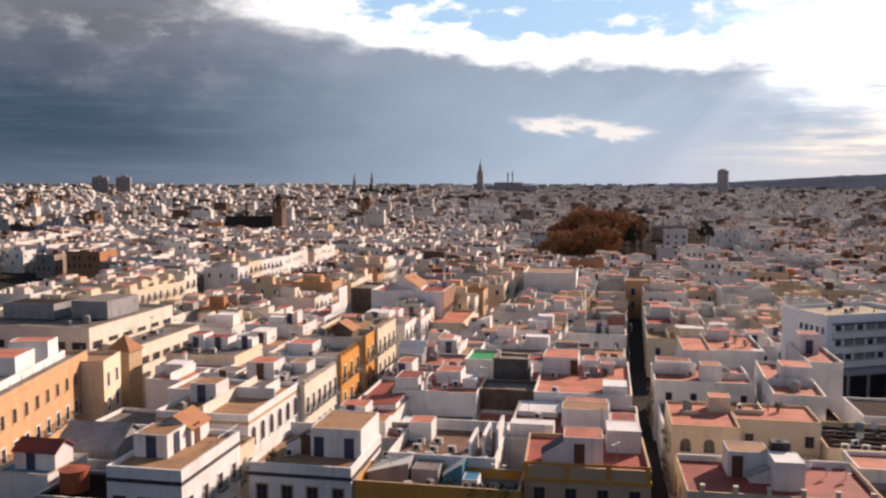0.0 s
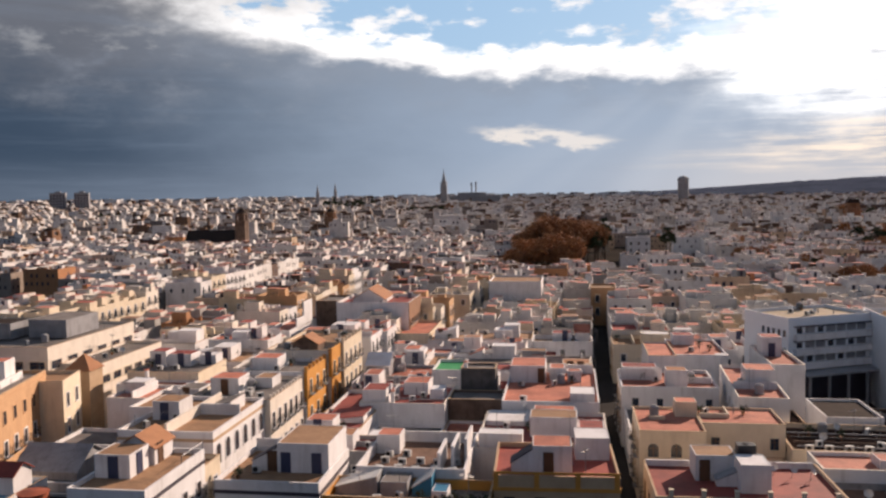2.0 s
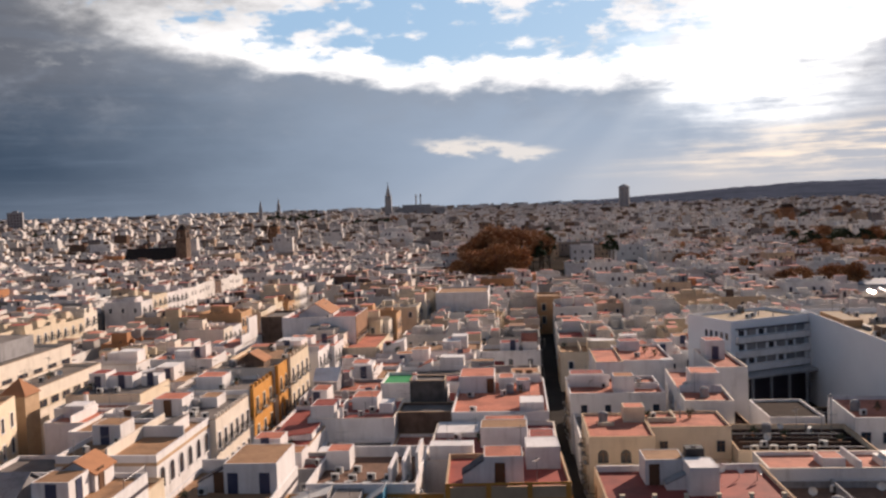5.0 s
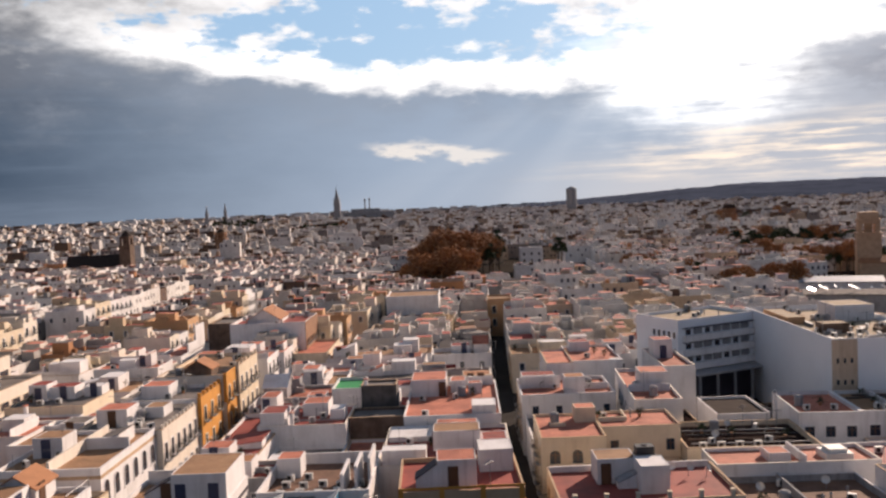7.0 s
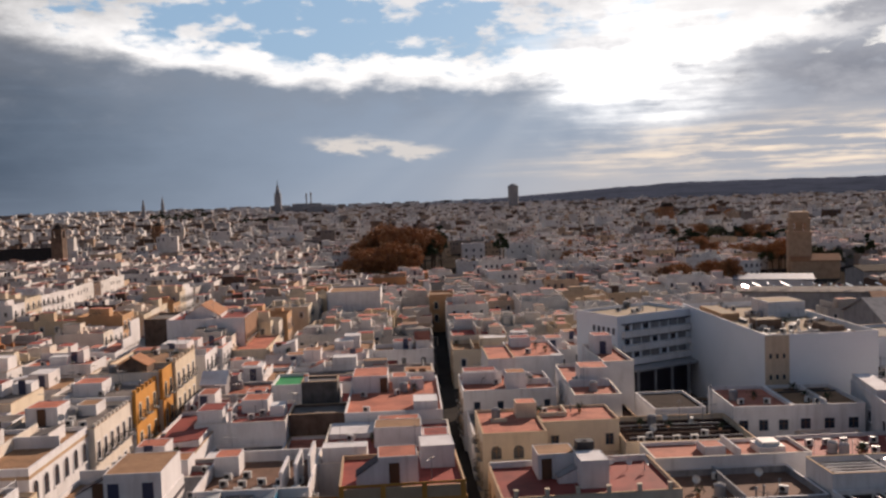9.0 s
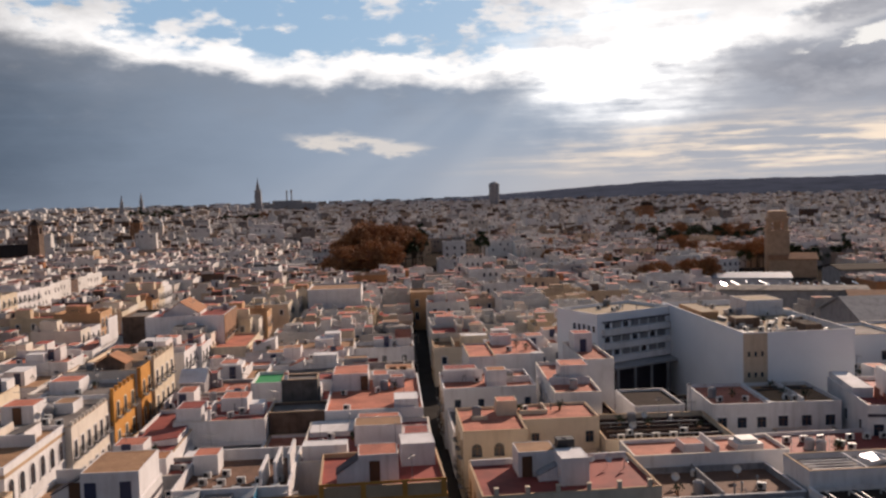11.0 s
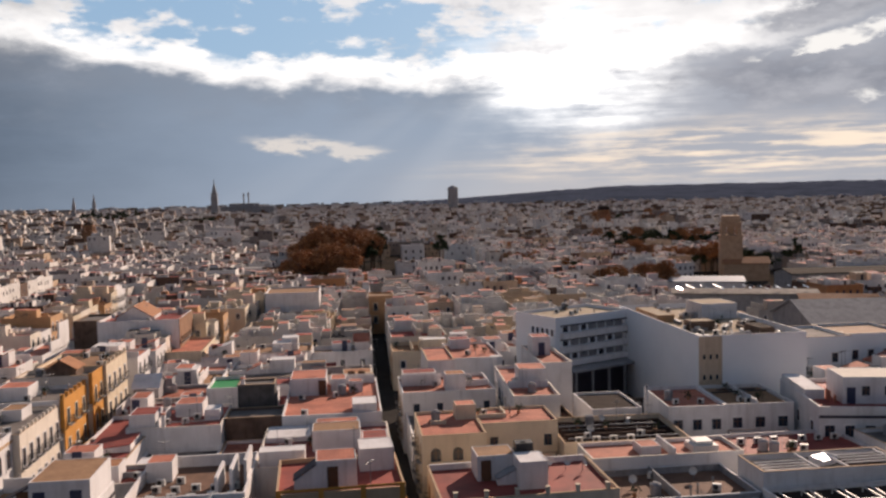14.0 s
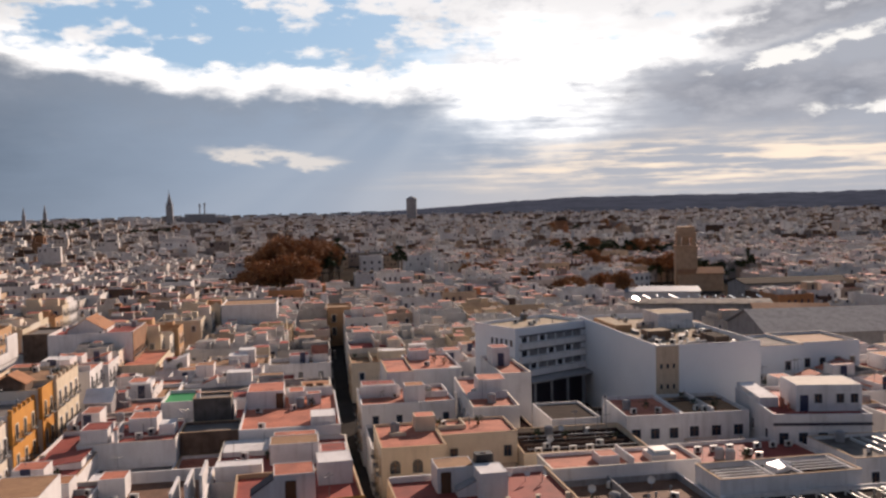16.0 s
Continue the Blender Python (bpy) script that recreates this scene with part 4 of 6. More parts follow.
# cream house with the deep red terrace in front
ob, w, d = fixed(7.8, 25.4, 80.8, 91.6, 8.4, CREAM, RED, par=0.45, turn=1.5, label="cream house with a red terrace, pillars and a stair shed")
windows_on(ob, "left", w, d, (5.4, 1.8), 3, 0.9, 1.9, "flat", STONE, True)
windows_on(ob, "front", w, d, (5.0,), 6, 1.0, 1.9, "flat", STONE)
shed(ob, 4.6, 8.6, 6.0, 9.6, 8.46, 2.5, roof=TAN, doors=[("front", 0.9)])
shed(ob, 8.3, 11.1, 2.6, 6.0, 8.46, 2.7, roof=WHITE)
shed(ob, 6.4, 8.3, 4.4, 5.6, 8.46, 1.5, roof=GREYW, style="lean")
pillars(ob, 1.4, 0.15, 3.0, 0, 6, 8.91, 0.6, 0.36, CREAM)
part("cistern", Mesh().box(0, 2.0, 0, 1.5, 0, 0.1).box(0.1, 1.9, 0.1, 1.4, 0.1, 0.9).tube(1.0, 0.75, 0.9, 1.0, 0.3, 0.3, 8), IRON, ob, "black roof cistern", pose(8.7, 6.4, 11.08))
part("back_wall", Mesh().box(0.2, 17.2, 10.35, 10.6, 8.46, 9.1), WHITE, ob)
for k in range(3):
    clutter("satellite_dish", place(20.2 + 1.7 * k, 89.2 - 0.5 * k, 8.46, 30 * k))
ob, w, d = house(8.4, 21.4, 92.5, 100.6, 4.2, CREAM, GREYR, label="low cream patio wing between two houses")
ob, w, d = house(15.6, 25.0, 100.7, 104.7, 5.0, CREAM, TERRA, label="small sunken cream patio below a terrace")
# white houses behind it, towards the modern block
ob, w, d = fixed(7.6, 21.4, 112.6, 125.4, 5.6, WHITE, GREYR, label="low white patio house hidden behind a terrace")
ob, w, d = fixed(7.2, 21.0, 125.5, 137.4, 8.5, WHITE, TERRA, label="long white house with terracotta terraces and party walls")
windows_on(ob, "front", w, d, (6.0,), 4, 0.9, 1.3, "flat", WHITE, x0=2.0, x1=12.4)
windows_on(ob, "left", w, d, (5.4, 2.0), 3, 0.9, 1.9, "flat", STONE, True)
shed(ob, 6.6, 9.6, 2.0, 5.0, 8.56, 2.4, roof=CLAY)
for q in ((0.2, 6.4, 6.4, 6.6, 8.56, 10.4), (9.8, 13.4, 4.6, 4.8, 8.56, 9.5)):
    part("party_wall", Mesh().box(*q), WHITE, ob)
shed(ob, 0.6, 5.8, 8.0, 11.4, 8.56, 1.6, roof=RED)
ob, w, d = fixed(12.2, 16.6, 138.4, 151.0, 10.8, WHITE, TERRA, par=0.3, label="narrow tall plain white house")
ob, w, d = fixed(16.7, 25.2, 142.4, 157.5, 10.1, WHITE, TERRA, par=0.4, label="plain white house with a red roof terrace and rounded corner")
part("corner_drum", Mesh().tube(w - 0.9, 0.9, 0, 10.5, 1.1, 1.1, 16), WHITE, ob)
shed(ob, 1.0, 4.6, 11.0, 14.4, 10.16, 1.6, roof=RED)
ob, w, d = fixed(21.6, 28.0, 114.8, 135.8, 9.8, WHITE, TERRA, turn=-3.0, label="long white house with salmon terrace and central stair room")
windows_on(ob, "left", w, d, (6.8,), 6, 0.8, 1.4)
shed(ob, 2.0, 6.0, 8.0, 12.6, 9.86, 2.4, doors=[("right", 1.5)])
part("party_wall", Mesh().box(0.2, 6.0, 6.8, 7.0, 9.86, 10.9), WHITE, ob)
ob, w, d = fixed(29.4, 34.2, 131.0, 147.0, 10.9, WHITE, TERRA, par=0.5, label="white house with a red terrace beside the modern block")
shed(ob, 0.4, 3.4, 8.6, 12.4, 10.96, 3.0, roof=RED, doors=[("right", 1.5), ("front", 1.5)])
# yard in front of the modern block; its shadow is put into the dark colours
ob, w, d = house(28.4, 32.4, 116.0, 130.6, 4.4, BROWNW, DARKR, par=0.3, label="low flat-roofed yard building coloured dark for shade")
ob, w, d = house(34.6, 51.2, 125.4, 136.0, 3.6, BROWNW, DARKR, par=0.3, label="single-storey school hall coloured dark for shade")
ob, w, d = fixed(32.5, 39.6, 114.6, 124.6, 7.6, WHITE, SLATE, par=0.35, label="small grey-white flat roofed block in the yard")
part("lower_step", Mesh().box(-0.2, w + 0.2, -2.2, -0.003, 0, 6.2), WHITE, ob)
ob = thing("chimney_stack", "tall white flue beside the yard", "chimney", place(40.9, 116.5))
part("flue", Mesh().tube(0, 0, 0, 10.2, 0.25, 0.22, 8), WHITE, ob)
part("cowl", Mesh().tube(0, 0, 10.2, 10.6, 0.36, 0.1, 8), STEEL, ob)
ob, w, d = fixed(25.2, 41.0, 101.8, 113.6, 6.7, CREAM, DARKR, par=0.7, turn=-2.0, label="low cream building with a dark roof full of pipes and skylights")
windows_on(ob, "front", w, d, (4.5,), 9, 0.9, 1.3, "flat", CREAM)
for k in range(5):
    part("roof_pipe", Mesh().rod((0.6, 0, 0.5), (14.6 - k % 2, 0, 0.5), 0.09, 6).rod((2.0, 0, 0), (2.0, 0, 0.5), 0.06).rod((11.0, 0, 0), (11.0, 0, 0.5), 0.06), (STEEL, BROWNW, IRON)[k % 3], ob, "long roof pipe on posts", pose(0.4, 2.2 + 1.9 * k, 6.76))
for k in range(4):
    clutter("air_conditioner", place(27.5 + 2.2 * k, 103.4, 6.76, 0))
# low yard buildings in front of it
ob, w, d = fixed(26.2, 44.0, 93.4, 99.6, 7.5, WHITE, TERRA, par=0.45, label="long low white-walled building with a narrow terracotta roof")
shed(ob, 6.2, 8.6, 1.6, 4.4, 7.56, 0.9, roof=TERRA)
part("party_wall", Mesh().box(9.6, 9.8, 0.2, 5.9, 7.56, 8.6), WHITE, ob)
part("roof_plant", Mesh().box(12.4, 15.4, 1.4, 4.2, 7.56, 8.3).box(12.9, 14.9, 1.8, 3.8, 8.3, 8.7), PLASTIC, ob, "pale covered roof plant")
ob, w, d = fixed(25.8, 41.0, 83.6, 93.2, 5.9, GREYW, BROWNT, par=0.8, label="low grey-walled building with a patched terrace")
part("inner_wall", Mesh().box(6.6, 6.8, 0.2, 9.3, 5.96, 7.0), GREYW, ob)
ob, w, d = fixed(25.6, 40.5, 70.5, 83.4, 5.4, GREYW, BROWNT, par=0.8, label="low rendered building with a rough screed roof")
ob, w, d = fixed(41.4, 57.6, 83.8, 89.6, 8.0, WHITE, GREYR, par=0.7, label="long low white building with framed roof openings")
slat = Mesh().box(0, 5.4, 0, 0.14, 0, 0.1).data("slat", WHITE)
for k in range(4):
    part("slat", slat, None, ob, "", pose(0.6, 0.7 + 0.85 * k, 8.55))
    part("slat", slat, None, ob, "", pose(10.0, 1.6 + 0.85 * k, 8.55))
for x in (6.2, 9.4, 15.4):
    part("beam", Mesh().box(0, 0.2, 0.25, 5.4, 0, 0.25), WHITE, ob, "", pose(x, 0, 8.45))
# flat dark sheets on the deck paint the shade inside the roof openings
for q in ((2.4, 6.0, 1.2, 4.0), (9.8, 14.6, 1.0, 4.6)):
    part("roof_pit", Mesh().box(*q, 8.062, 8.1), DARKR, ob, "flat dark sheet standing in for a shaded roof opening")
ob = thing("skylight", "raised steel-framed glass skylight on a flat roof", "skylight", place(50.0, 87.4, 8.06, 20))
ob.scale = (0.75, 0.6, 0.8)
part("frame", Mesh().box(-1.6, 1.6, -1.4, 1.4, 0, 0.5).box(-1.6, -1.42, -1.4, 1.4, 0.5, 0.8).box(1.42, 1.6, -1.4, 1.4, 0.5, 1.0), WHITE, ob)
sky_pane = Mesh()
sky_pane.quad((-1.4, -1.2, 0.55), (1.4, -1.2, 0.55), (1.4, 1.2, 0.95), (-1.4, 1.2, 0.95))
part("pane", sky_pane, MIRRORG, ob, "sunlit glazing")
ob, w, d = fixed(41.2, 62.0, 74.0, 83.6, 6.6, WHITE, SLATE, par=0.5, label="low white building with a row of steel roof frames")
for k in range(6):
    part("roof_frame", Mesh().box(0, 2.6, 0, 0.12, 0.5, 0.62).box(0, 2.6, 3.4, 3.52, 0.5, 0.62).box(0, 0.12, 0.12, 3.4, 0.5, 0.62).box(2.48, 2.6, 0.12, 3.4, 0.5, 0.62).box(0, 0.12, 0, 0.12, 0, 0.5).box(2.48, 2.6, 3.4, 3.52, 0, 0.5), PLASTIC, ob, "white steel frame over a roof light", pose(0.8 + 3.3 * k, 4.6, 6.66))
ob, w, d = fixed(44.2, 60.4, 93.2, 102.8, 6.6, WHITE, RED, par=0.45, label="low white house with a red terrace")
for k in range(6):
    clutter("air_conditioner", place(46.6 + 2.1 * k + (1.6 if k > 2 else 0), 99.6, 6.66, 0))
ob, w, d = fixed(60.6, 80.0, 89.0, 98.6, 7.6, WHITE, GREYR, par=0.5, label="white-walled building with a steel-framed flat roof")
windows_on(ob, "front", w, d, (4.4,), 4, 1.0, 2.0, "flat", WHITE)
for k in range(7):
    part("roof_rib", Mesh().box(0, 0.25, 0, 6.0, 0, 0.3), PLASTIC, ob, "pale steel roof rib", pose(5.0 + 1.5 * k, 2.4, 7.66))
ob, w, d = house(49.4, 57.4, 103.0, 109.3, 5.2, WHITE, RED, par=0.4, label="sunken white patio with a dark red floor")
part("patio_door", Mesh().box(5.6, 7.0, 6.28 - 0.25, 6.28 - 0.2, 5.27, 5.6), WOOD, ob)
# terrace house and the three-storey house beyond the patio
ob, w, d = fixed(41.4, 49.2, 109.6, 121.4, 8.6, WHITE, TERRA, turn=-4.0, label="white house with terracotta terrace and square windows")
windows_on(ob, "front", w, d, (5.9,), 3, 1.2, 1.4, "flat", WHITE)
ob, w, d = fixed(49.3, 58.6, 109.4, 120.8, 8.6, WHITE, TAN, turn=-4.0, label="white house with a tan terrace and square windows")
windows_on(ob, "front", w, d, (5.9,), 3, 1.3, 1.4, "flat", WHITE)
part("roof_pipe", Mesh().rod((0.5, 7.0, 9.1), (8.6, 7.4, 9.1), 0.12, 6).rod((2.0, 9.0, 9.0), (7.6, 8.8, 9.0), 0.12, 6), IRON, ob, "dark roof pipe run")
part("party_wall", Mesh().box(4.2, 4.4, 0.2, 11.2, 8.66, 9.6), WHITE, ob)
ob, w, d = fixed(57.6, 69.8, 101.0, 117.5, 9.9, WHITE, RED, turn=-12.0, label="large white house with a set-back upper storey", band=(9.0, TRIM))
windows_on(ob, "front", w, d, (6.6, 3.0), 5, 1.2, 1.5, "flat", WHITE)
windows_on(ob, "left", w, d, (6.6,), 3, 1.0, 1.4, "flat", WHITE)
shed(ob, 0.1, 2.6, 6.0, 16.0, 9.96, 1.2, roof=WHITE)
b = shed(ob, 4.0, 12.4, 3.4, 9.4, 9.96, 3.4, roof=PALE, doors=[("front", 1.0)])
for x in (2.8, 5.6, 7.4):
    window(b, 1.0, 1.2, "flat", WHITE, pose(x, 0, 1.1))
part("laundry", Mesh().box(2.8, 2.86, 4.5, 6.4, 10.0, 11.4).box(3.2, 3.26, 3.6, 4.4, 10.0, 11.0), TERRA, ob, "reddish sheets hung to dry")
# modern block with ribbon windows
ob, w, d = fixed(36.0, 53.6, 148.6, 160.2, 15.1, COOLW, SAND, par=0.6, turn=26.0, label="pale modern block with ribbon windows and a small-windowed end wall", category="building")
windows_on(ob, "left", w, d, (12.4, 9.4), 5, 0.75, 1.15, "flat", COOLW, x0=5.2, x1=10.6)
for i, z in enumerate((13.0, 10.5, 8.1)):
    part("sill_band", Mesh().box(1.0, w, -0.9, -0.003, z - 1.15, z - 0.05), WHITE, ob)
    part("sun_shade", Mesh().box(1.0, w, -0.6, -0.003, z + 1.12, z + 1.26), TRIM, ob, "dark projecting sun shade")
    for k in range(7):
        x = 2.2 + k * 2.15
        if (k, i) in ((0, 0), (2, 0), (0, 1), (3, 1), (5, 1), (1, 2), (4, 2)):
            window(ob, 1.2, 0.95, "flat", COOLW, pose(x, 0, z))
        else:
            shutter = part("shutter", Mesh().box(-0.95, 0.95, -0.05, -0.003, 0, 1.05), GREYW, ob, "lowered pale roller shutter", pose(x, 0, z))
            part("lath", Mesh().box(-0.95, 0.95, -0.075, -0.052, 0.3, 0.36).box(-0.95, 0.95, -0.075, -0.052, 0.68, 0.74), GREYW, shutter)
        part("mullion", Mesh().box(-0.06, 0.06, -0.1, -0.003, -0.05, 1.1), COOLW, ob, "", pose(x + 1.07, 0, z))
part("canopy", Mesh().box(0.6, w, -4.2, -0.003, 6.4, 6.75), GREYW, ob)
for k in range(5):
    part("pillar", Mesh().box(-0.18, 0.18, -0.18, 0.18, 0, 6.397), GREYW, ob, "", pose(1.2 + k * (w - 2.0) / 4, -3.9, 0))
# dark panel over the ground floor, painted in for the canopy's deep shade
part("entrance_shade", Mesh().box(0.6, w, -0.3, -0.003, 0.3, 6.2), TRIM, ob, "dark panel standing in for the shade under the canopy")
# big blank white building
ob, w, d = fixed(51.4, 68.4, 123.0, 160.0, 15.0, COOLW, SAND, par=1.0, label="large blank white-walled building with a beige brick corner", category="building")
part("corner_panel", Mesh().box(-0.02, 3.6, -0.05, -0.003, 0, 15.9), TANBRICK, ob, "beige brick corner strip with small windows")
for z in (12.5, 9.4, 6.3, 3.2):
    for x in (0.8, 1.8, 2.8):
        window(ob, 0.4, 0.7, "flat", TANBRICK, pose(x, -0.052, z))
shed(ob, 3.0, 7.0, 10.0, 13.0, 15.06, 1.5, wall=BROWNW, roof=SAND)
shed(ob, 10.0, 16.5, 22.0, 29.0, 15.06, 2.6, roof=SAND)
shed(ob, 1.2, 4.2, 20.0, 31.0, 15.06, 1.2, wall=BEIGE, roof=SAND)
shed(ob, 11.5, 14.0, 4.0, 9.0, 15.06, 1.1, wall=BROWNW, roof=SLATE)
for k in range(7):
    part("duct", Mesh().box(0, 0.5, 0, 3.4 + k % 3, 0, 0.5), (STEEL, GREYW, BROWNW)[k % 3], ob, "roof duct", pose(1.4 + (k * 5.1) % 14, 1.6 + k * 2.6, 15.1, 0, 0, (k % 2) * -70))
for k in range(14):
    clutter("air_conditioner", place(53.5 + (k * 3.7) % 13, 125 + k * 1.9, 15.06, k * 40))
ob, w, d = fixed(69.0, 80.5, 130.6, 142.0, 13.2, COOLW, GREYR, label="pale blue-grey white block beside the large building")
windows_on(ob, "front", w, d, (9.5, 6.0), 2, 1.0, 1.5)
ob, w, d = fixed(80.6, 91.6, 132.0, 143.0, 13.2, COOLW, TAN, label="pale cool-white painted block of flats")
windows_on(ob, "front", w, d, (9.5, 6.0), 4, 1.0, 1.5)
# farther landmarks along the balconied street
ob, w, d = fixed(-50.5, -34.5, 179.0, 194.0, 13.4, WHITE, RED, par=0.6, label="tall white-gabled house with a brick street front", category="house")
part("street_front", Mesh().box(0.003, 0.12, 0, d, 0, 14.0), BRICK, ob, "reddish brick facade", pose(w, 0, 0))
windows_on(ob, "right", w, d, (9.2, 5.4), 6, 1.0, 2.1, "flat", CREAM, True)
shed(ob, 3, 10, 3, 12, 13.46, 0.9, roof=CLAY, style="gable")
ob, w, d = fixed(-62.5, -57.5, 168.0, 184.0, 9.0, WHITE, TERRA, label="narrow bright white house with tall party wall")
for q in ((w - 0.3, w, 5.0, d, 9.06, 11.2), (w - 0.3, w, 10.0, d, 11.2, 14.2)):
    part("party_wall", Mesh().box(*q), WHITE, ob)
ob, w, d = fixed(-58.5, -51.5, 190.0, 201.0, 12.4, BROWNW, GREYR, label="house with a bare dark brown end wall")
ob, w, d = fixed(-22.5, -8.0, 235.0, 252.0, 12.0, WHITE, TAN, label="large plain white gable-walled house")
# the narrow street ends against an orange-brown front where it turns
ob, w, d = fixed(5.6, 12.4, 238.0, 248.0, 10.0, BEIGE, TAN, label="orange-brown house closing the narrow street")
windows_on(ob, "front", w, d, (6.6, 3.0), 2, 1.0, 1.9, "flat", CREAM, True)
ob, w, d = fixed(-36.0, -29.0, 172.0, 190.0, 8.0, CREAM, TERRA, label="cream terraced house on the bend of the street")
# office buildings at the far left
ob, w, d = fixed(-112.0, -82.0, 123.0, 150.0, 13.6, PALE, GREYR, label="cream office building with long window bands", category="building")
windows_on(ob, "front", w, d, (10.4, 7.0), 8, 2.6, 1.3, "flat", CREAM)
windows_on(ob, "right", w, d, (10.4, 7.0), 6, 2.8, 1.3, "flat", PALE)
shed(ob, 8, 18, 8, 14, 13.86, 2.6, wall=GREYW, roof=SLATE)
shed(ob, 20, 27, 10, 20, 13.86, 3.0, wall=GREYW, roof=GREYR)
ob, w, d = fixed(-82.0, -75.0, 126.0, 147.0, 10.4, PALE, GREYR, label="cream office wing with a window band")
windows_on(ob, "right", w, d, (7.6,), 6, 2.4, 1.2, "flat", CREAM)
ob, w, d = fixed(-78.2, -74.3, 121.8, 125.7, 10.3, STONE, CLAY, par=0.3, label="square stone tower house with a pyramid tile roof")
py = Mesh()
for a, b in (((-0.3, -0.3), (w + 0.3, -0.3)), ((w + 0.3, -0.3), (w + 0.3, d + 0.3)), ((w + 0.3, d + 0.3), (-0.3, d + 0.3)), ((-0.3, d + 0.3), (-0.3, -0.3))):
    py.quad((*a, 10.7), (*b, 10.7), (w / 2, d / 2, 13.2))
part("pyramid_roof", py, CLAY, ob)

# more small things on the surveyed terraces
crng = random.Random(23)
for s0, s1, d0, d1, z, n in ((-47.5, -39.0, 119.2, 128.0, 11.36, 9), (-47, -38.4, 129.4, 133.6, 12.66, 6), (-46.4, -37.4, 135, 145.6, 12.96, 10), (-49.5, -39.4, 105.4, 117.6, 10.76, 14), (-50.2, -45.8, 89.5, 103.5, 11.06, 7),
                             (-28.4, -17.8, 114.2, 123.6, 8.56, 8), (-25.8, -17.8, 100.8, 112.4, 5.66, 5), (-32.6, -27.2, 100.8, 106.4, 7.66, 4), (-88, -76, 84, 104, 12.16, 14), (-110, -83, 124.5, 149, 13.66, 20), (-81, -76, 120, 141, 10.46, 8), (-8.6, 3.0, 112.4, 131.8, 9.56, 9),
                             (-10, 3.4, 95.6, 110.4, 8.26, 8), (-34.6, -31, 80.4, 88, 8.96, 3), (9, 24, 105.5, 111.2, 9.26, 5), (26.6, 40.4, 84.6, 92.4, 5.96, 9), (26.2, 40, 71.5, 82.6, 5.46, 12), (42, 61, 75, 78.6, 6.66, 9),
                             (26.4, 40, 104.5, 112.6, 6.76, 14), (45, 59.6, 94.4, 98.4, 6.66, 7), (42.8, 48.8, 110.8, 120.4, 8.66, 4), (50.4, 57.8, 110.6, 119.8, 8.66, 5), (62, 79, 90, 97.6, 7.66, 8), (7.8, 20.2, 126.4, 136.6, 8.56, 8), (23, 27.4, 117, 134, 9.86, 6),
                             (38, 47, 155, 164, 15.06, 8), (53.0, 67.4, 124.5, 159, 15.06, 30), (-49.8, -35.4, 180, 193, 13.46, 8), (17.4, 24.6, 143.4, 156.6, 10.16, 4), (-22.6, -8.6, 80.7, 83, 6.96, 9)):
    for _ in range(n):
        kind = crng.choices(("air_conditioner", "antenna", "satellite_dish", "water_tank", "potted_plant", "vent_pipe", "clothes_line"), (34, 18, 8, 10, 12, 12, 6))[0]
        clutter(kind, place(crng.uniform(s0 + 0.6, s1 - 0.6), crng.uniform(d0 + 0.5, d1 - 0.5), z, crng.uniform(-60, 60)))

# ---- the rest of the town ----
rng = random.Random(11)


def left_edge(d):
    """The right-hand kerb of the balconied street, which bends to the right as it goes away."""
    return -34.0 + max(0.0, d - 150.0) * 0.155


def street_left(d):
    """The left and, 3.9 m further, the right-hand kerb of the narrow street."""
    return 4.6 - 1.2 * min(1.0, max(0.0, d - 94.0) / 14.0) + max(0.0, d - 140.0) * 0.027


def free(lot):
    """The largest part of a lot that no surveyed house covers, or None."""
    for _ in range(6):
        s0, s1, d0, d1 = lot
        hit = next((f for f in FIXED if f[0] < s1 - 0.05 and f[1] > s0 + 0.05 and f[2] < d1 - 0.05 and f[3] > d0 + 0.05), None)
        if not hit:
            return lot
        rest = [(s0, hit[0], d0, d1), (hit[1], s1, d0, d1), (s0, s1, d0, hit[2]), (s0, s1, hit[3], d1)]
        rest = [r for r in rest if r[1] - r[0] > 3.0 and r[3] - r[2] > 3.0]
        if not rest:
            return None
        lot = max(rest, key=lambda r: (r[1] - r[0]) * (r[3] - r[2]))
    return None


def in_view(s, d, lo=-31.0, hi=51.0):
    x, y = s * CG + d * SG, -s * SG + d * CG
    return y > 20 and lo < math.degrees(math.atan2(x, y)) < hi


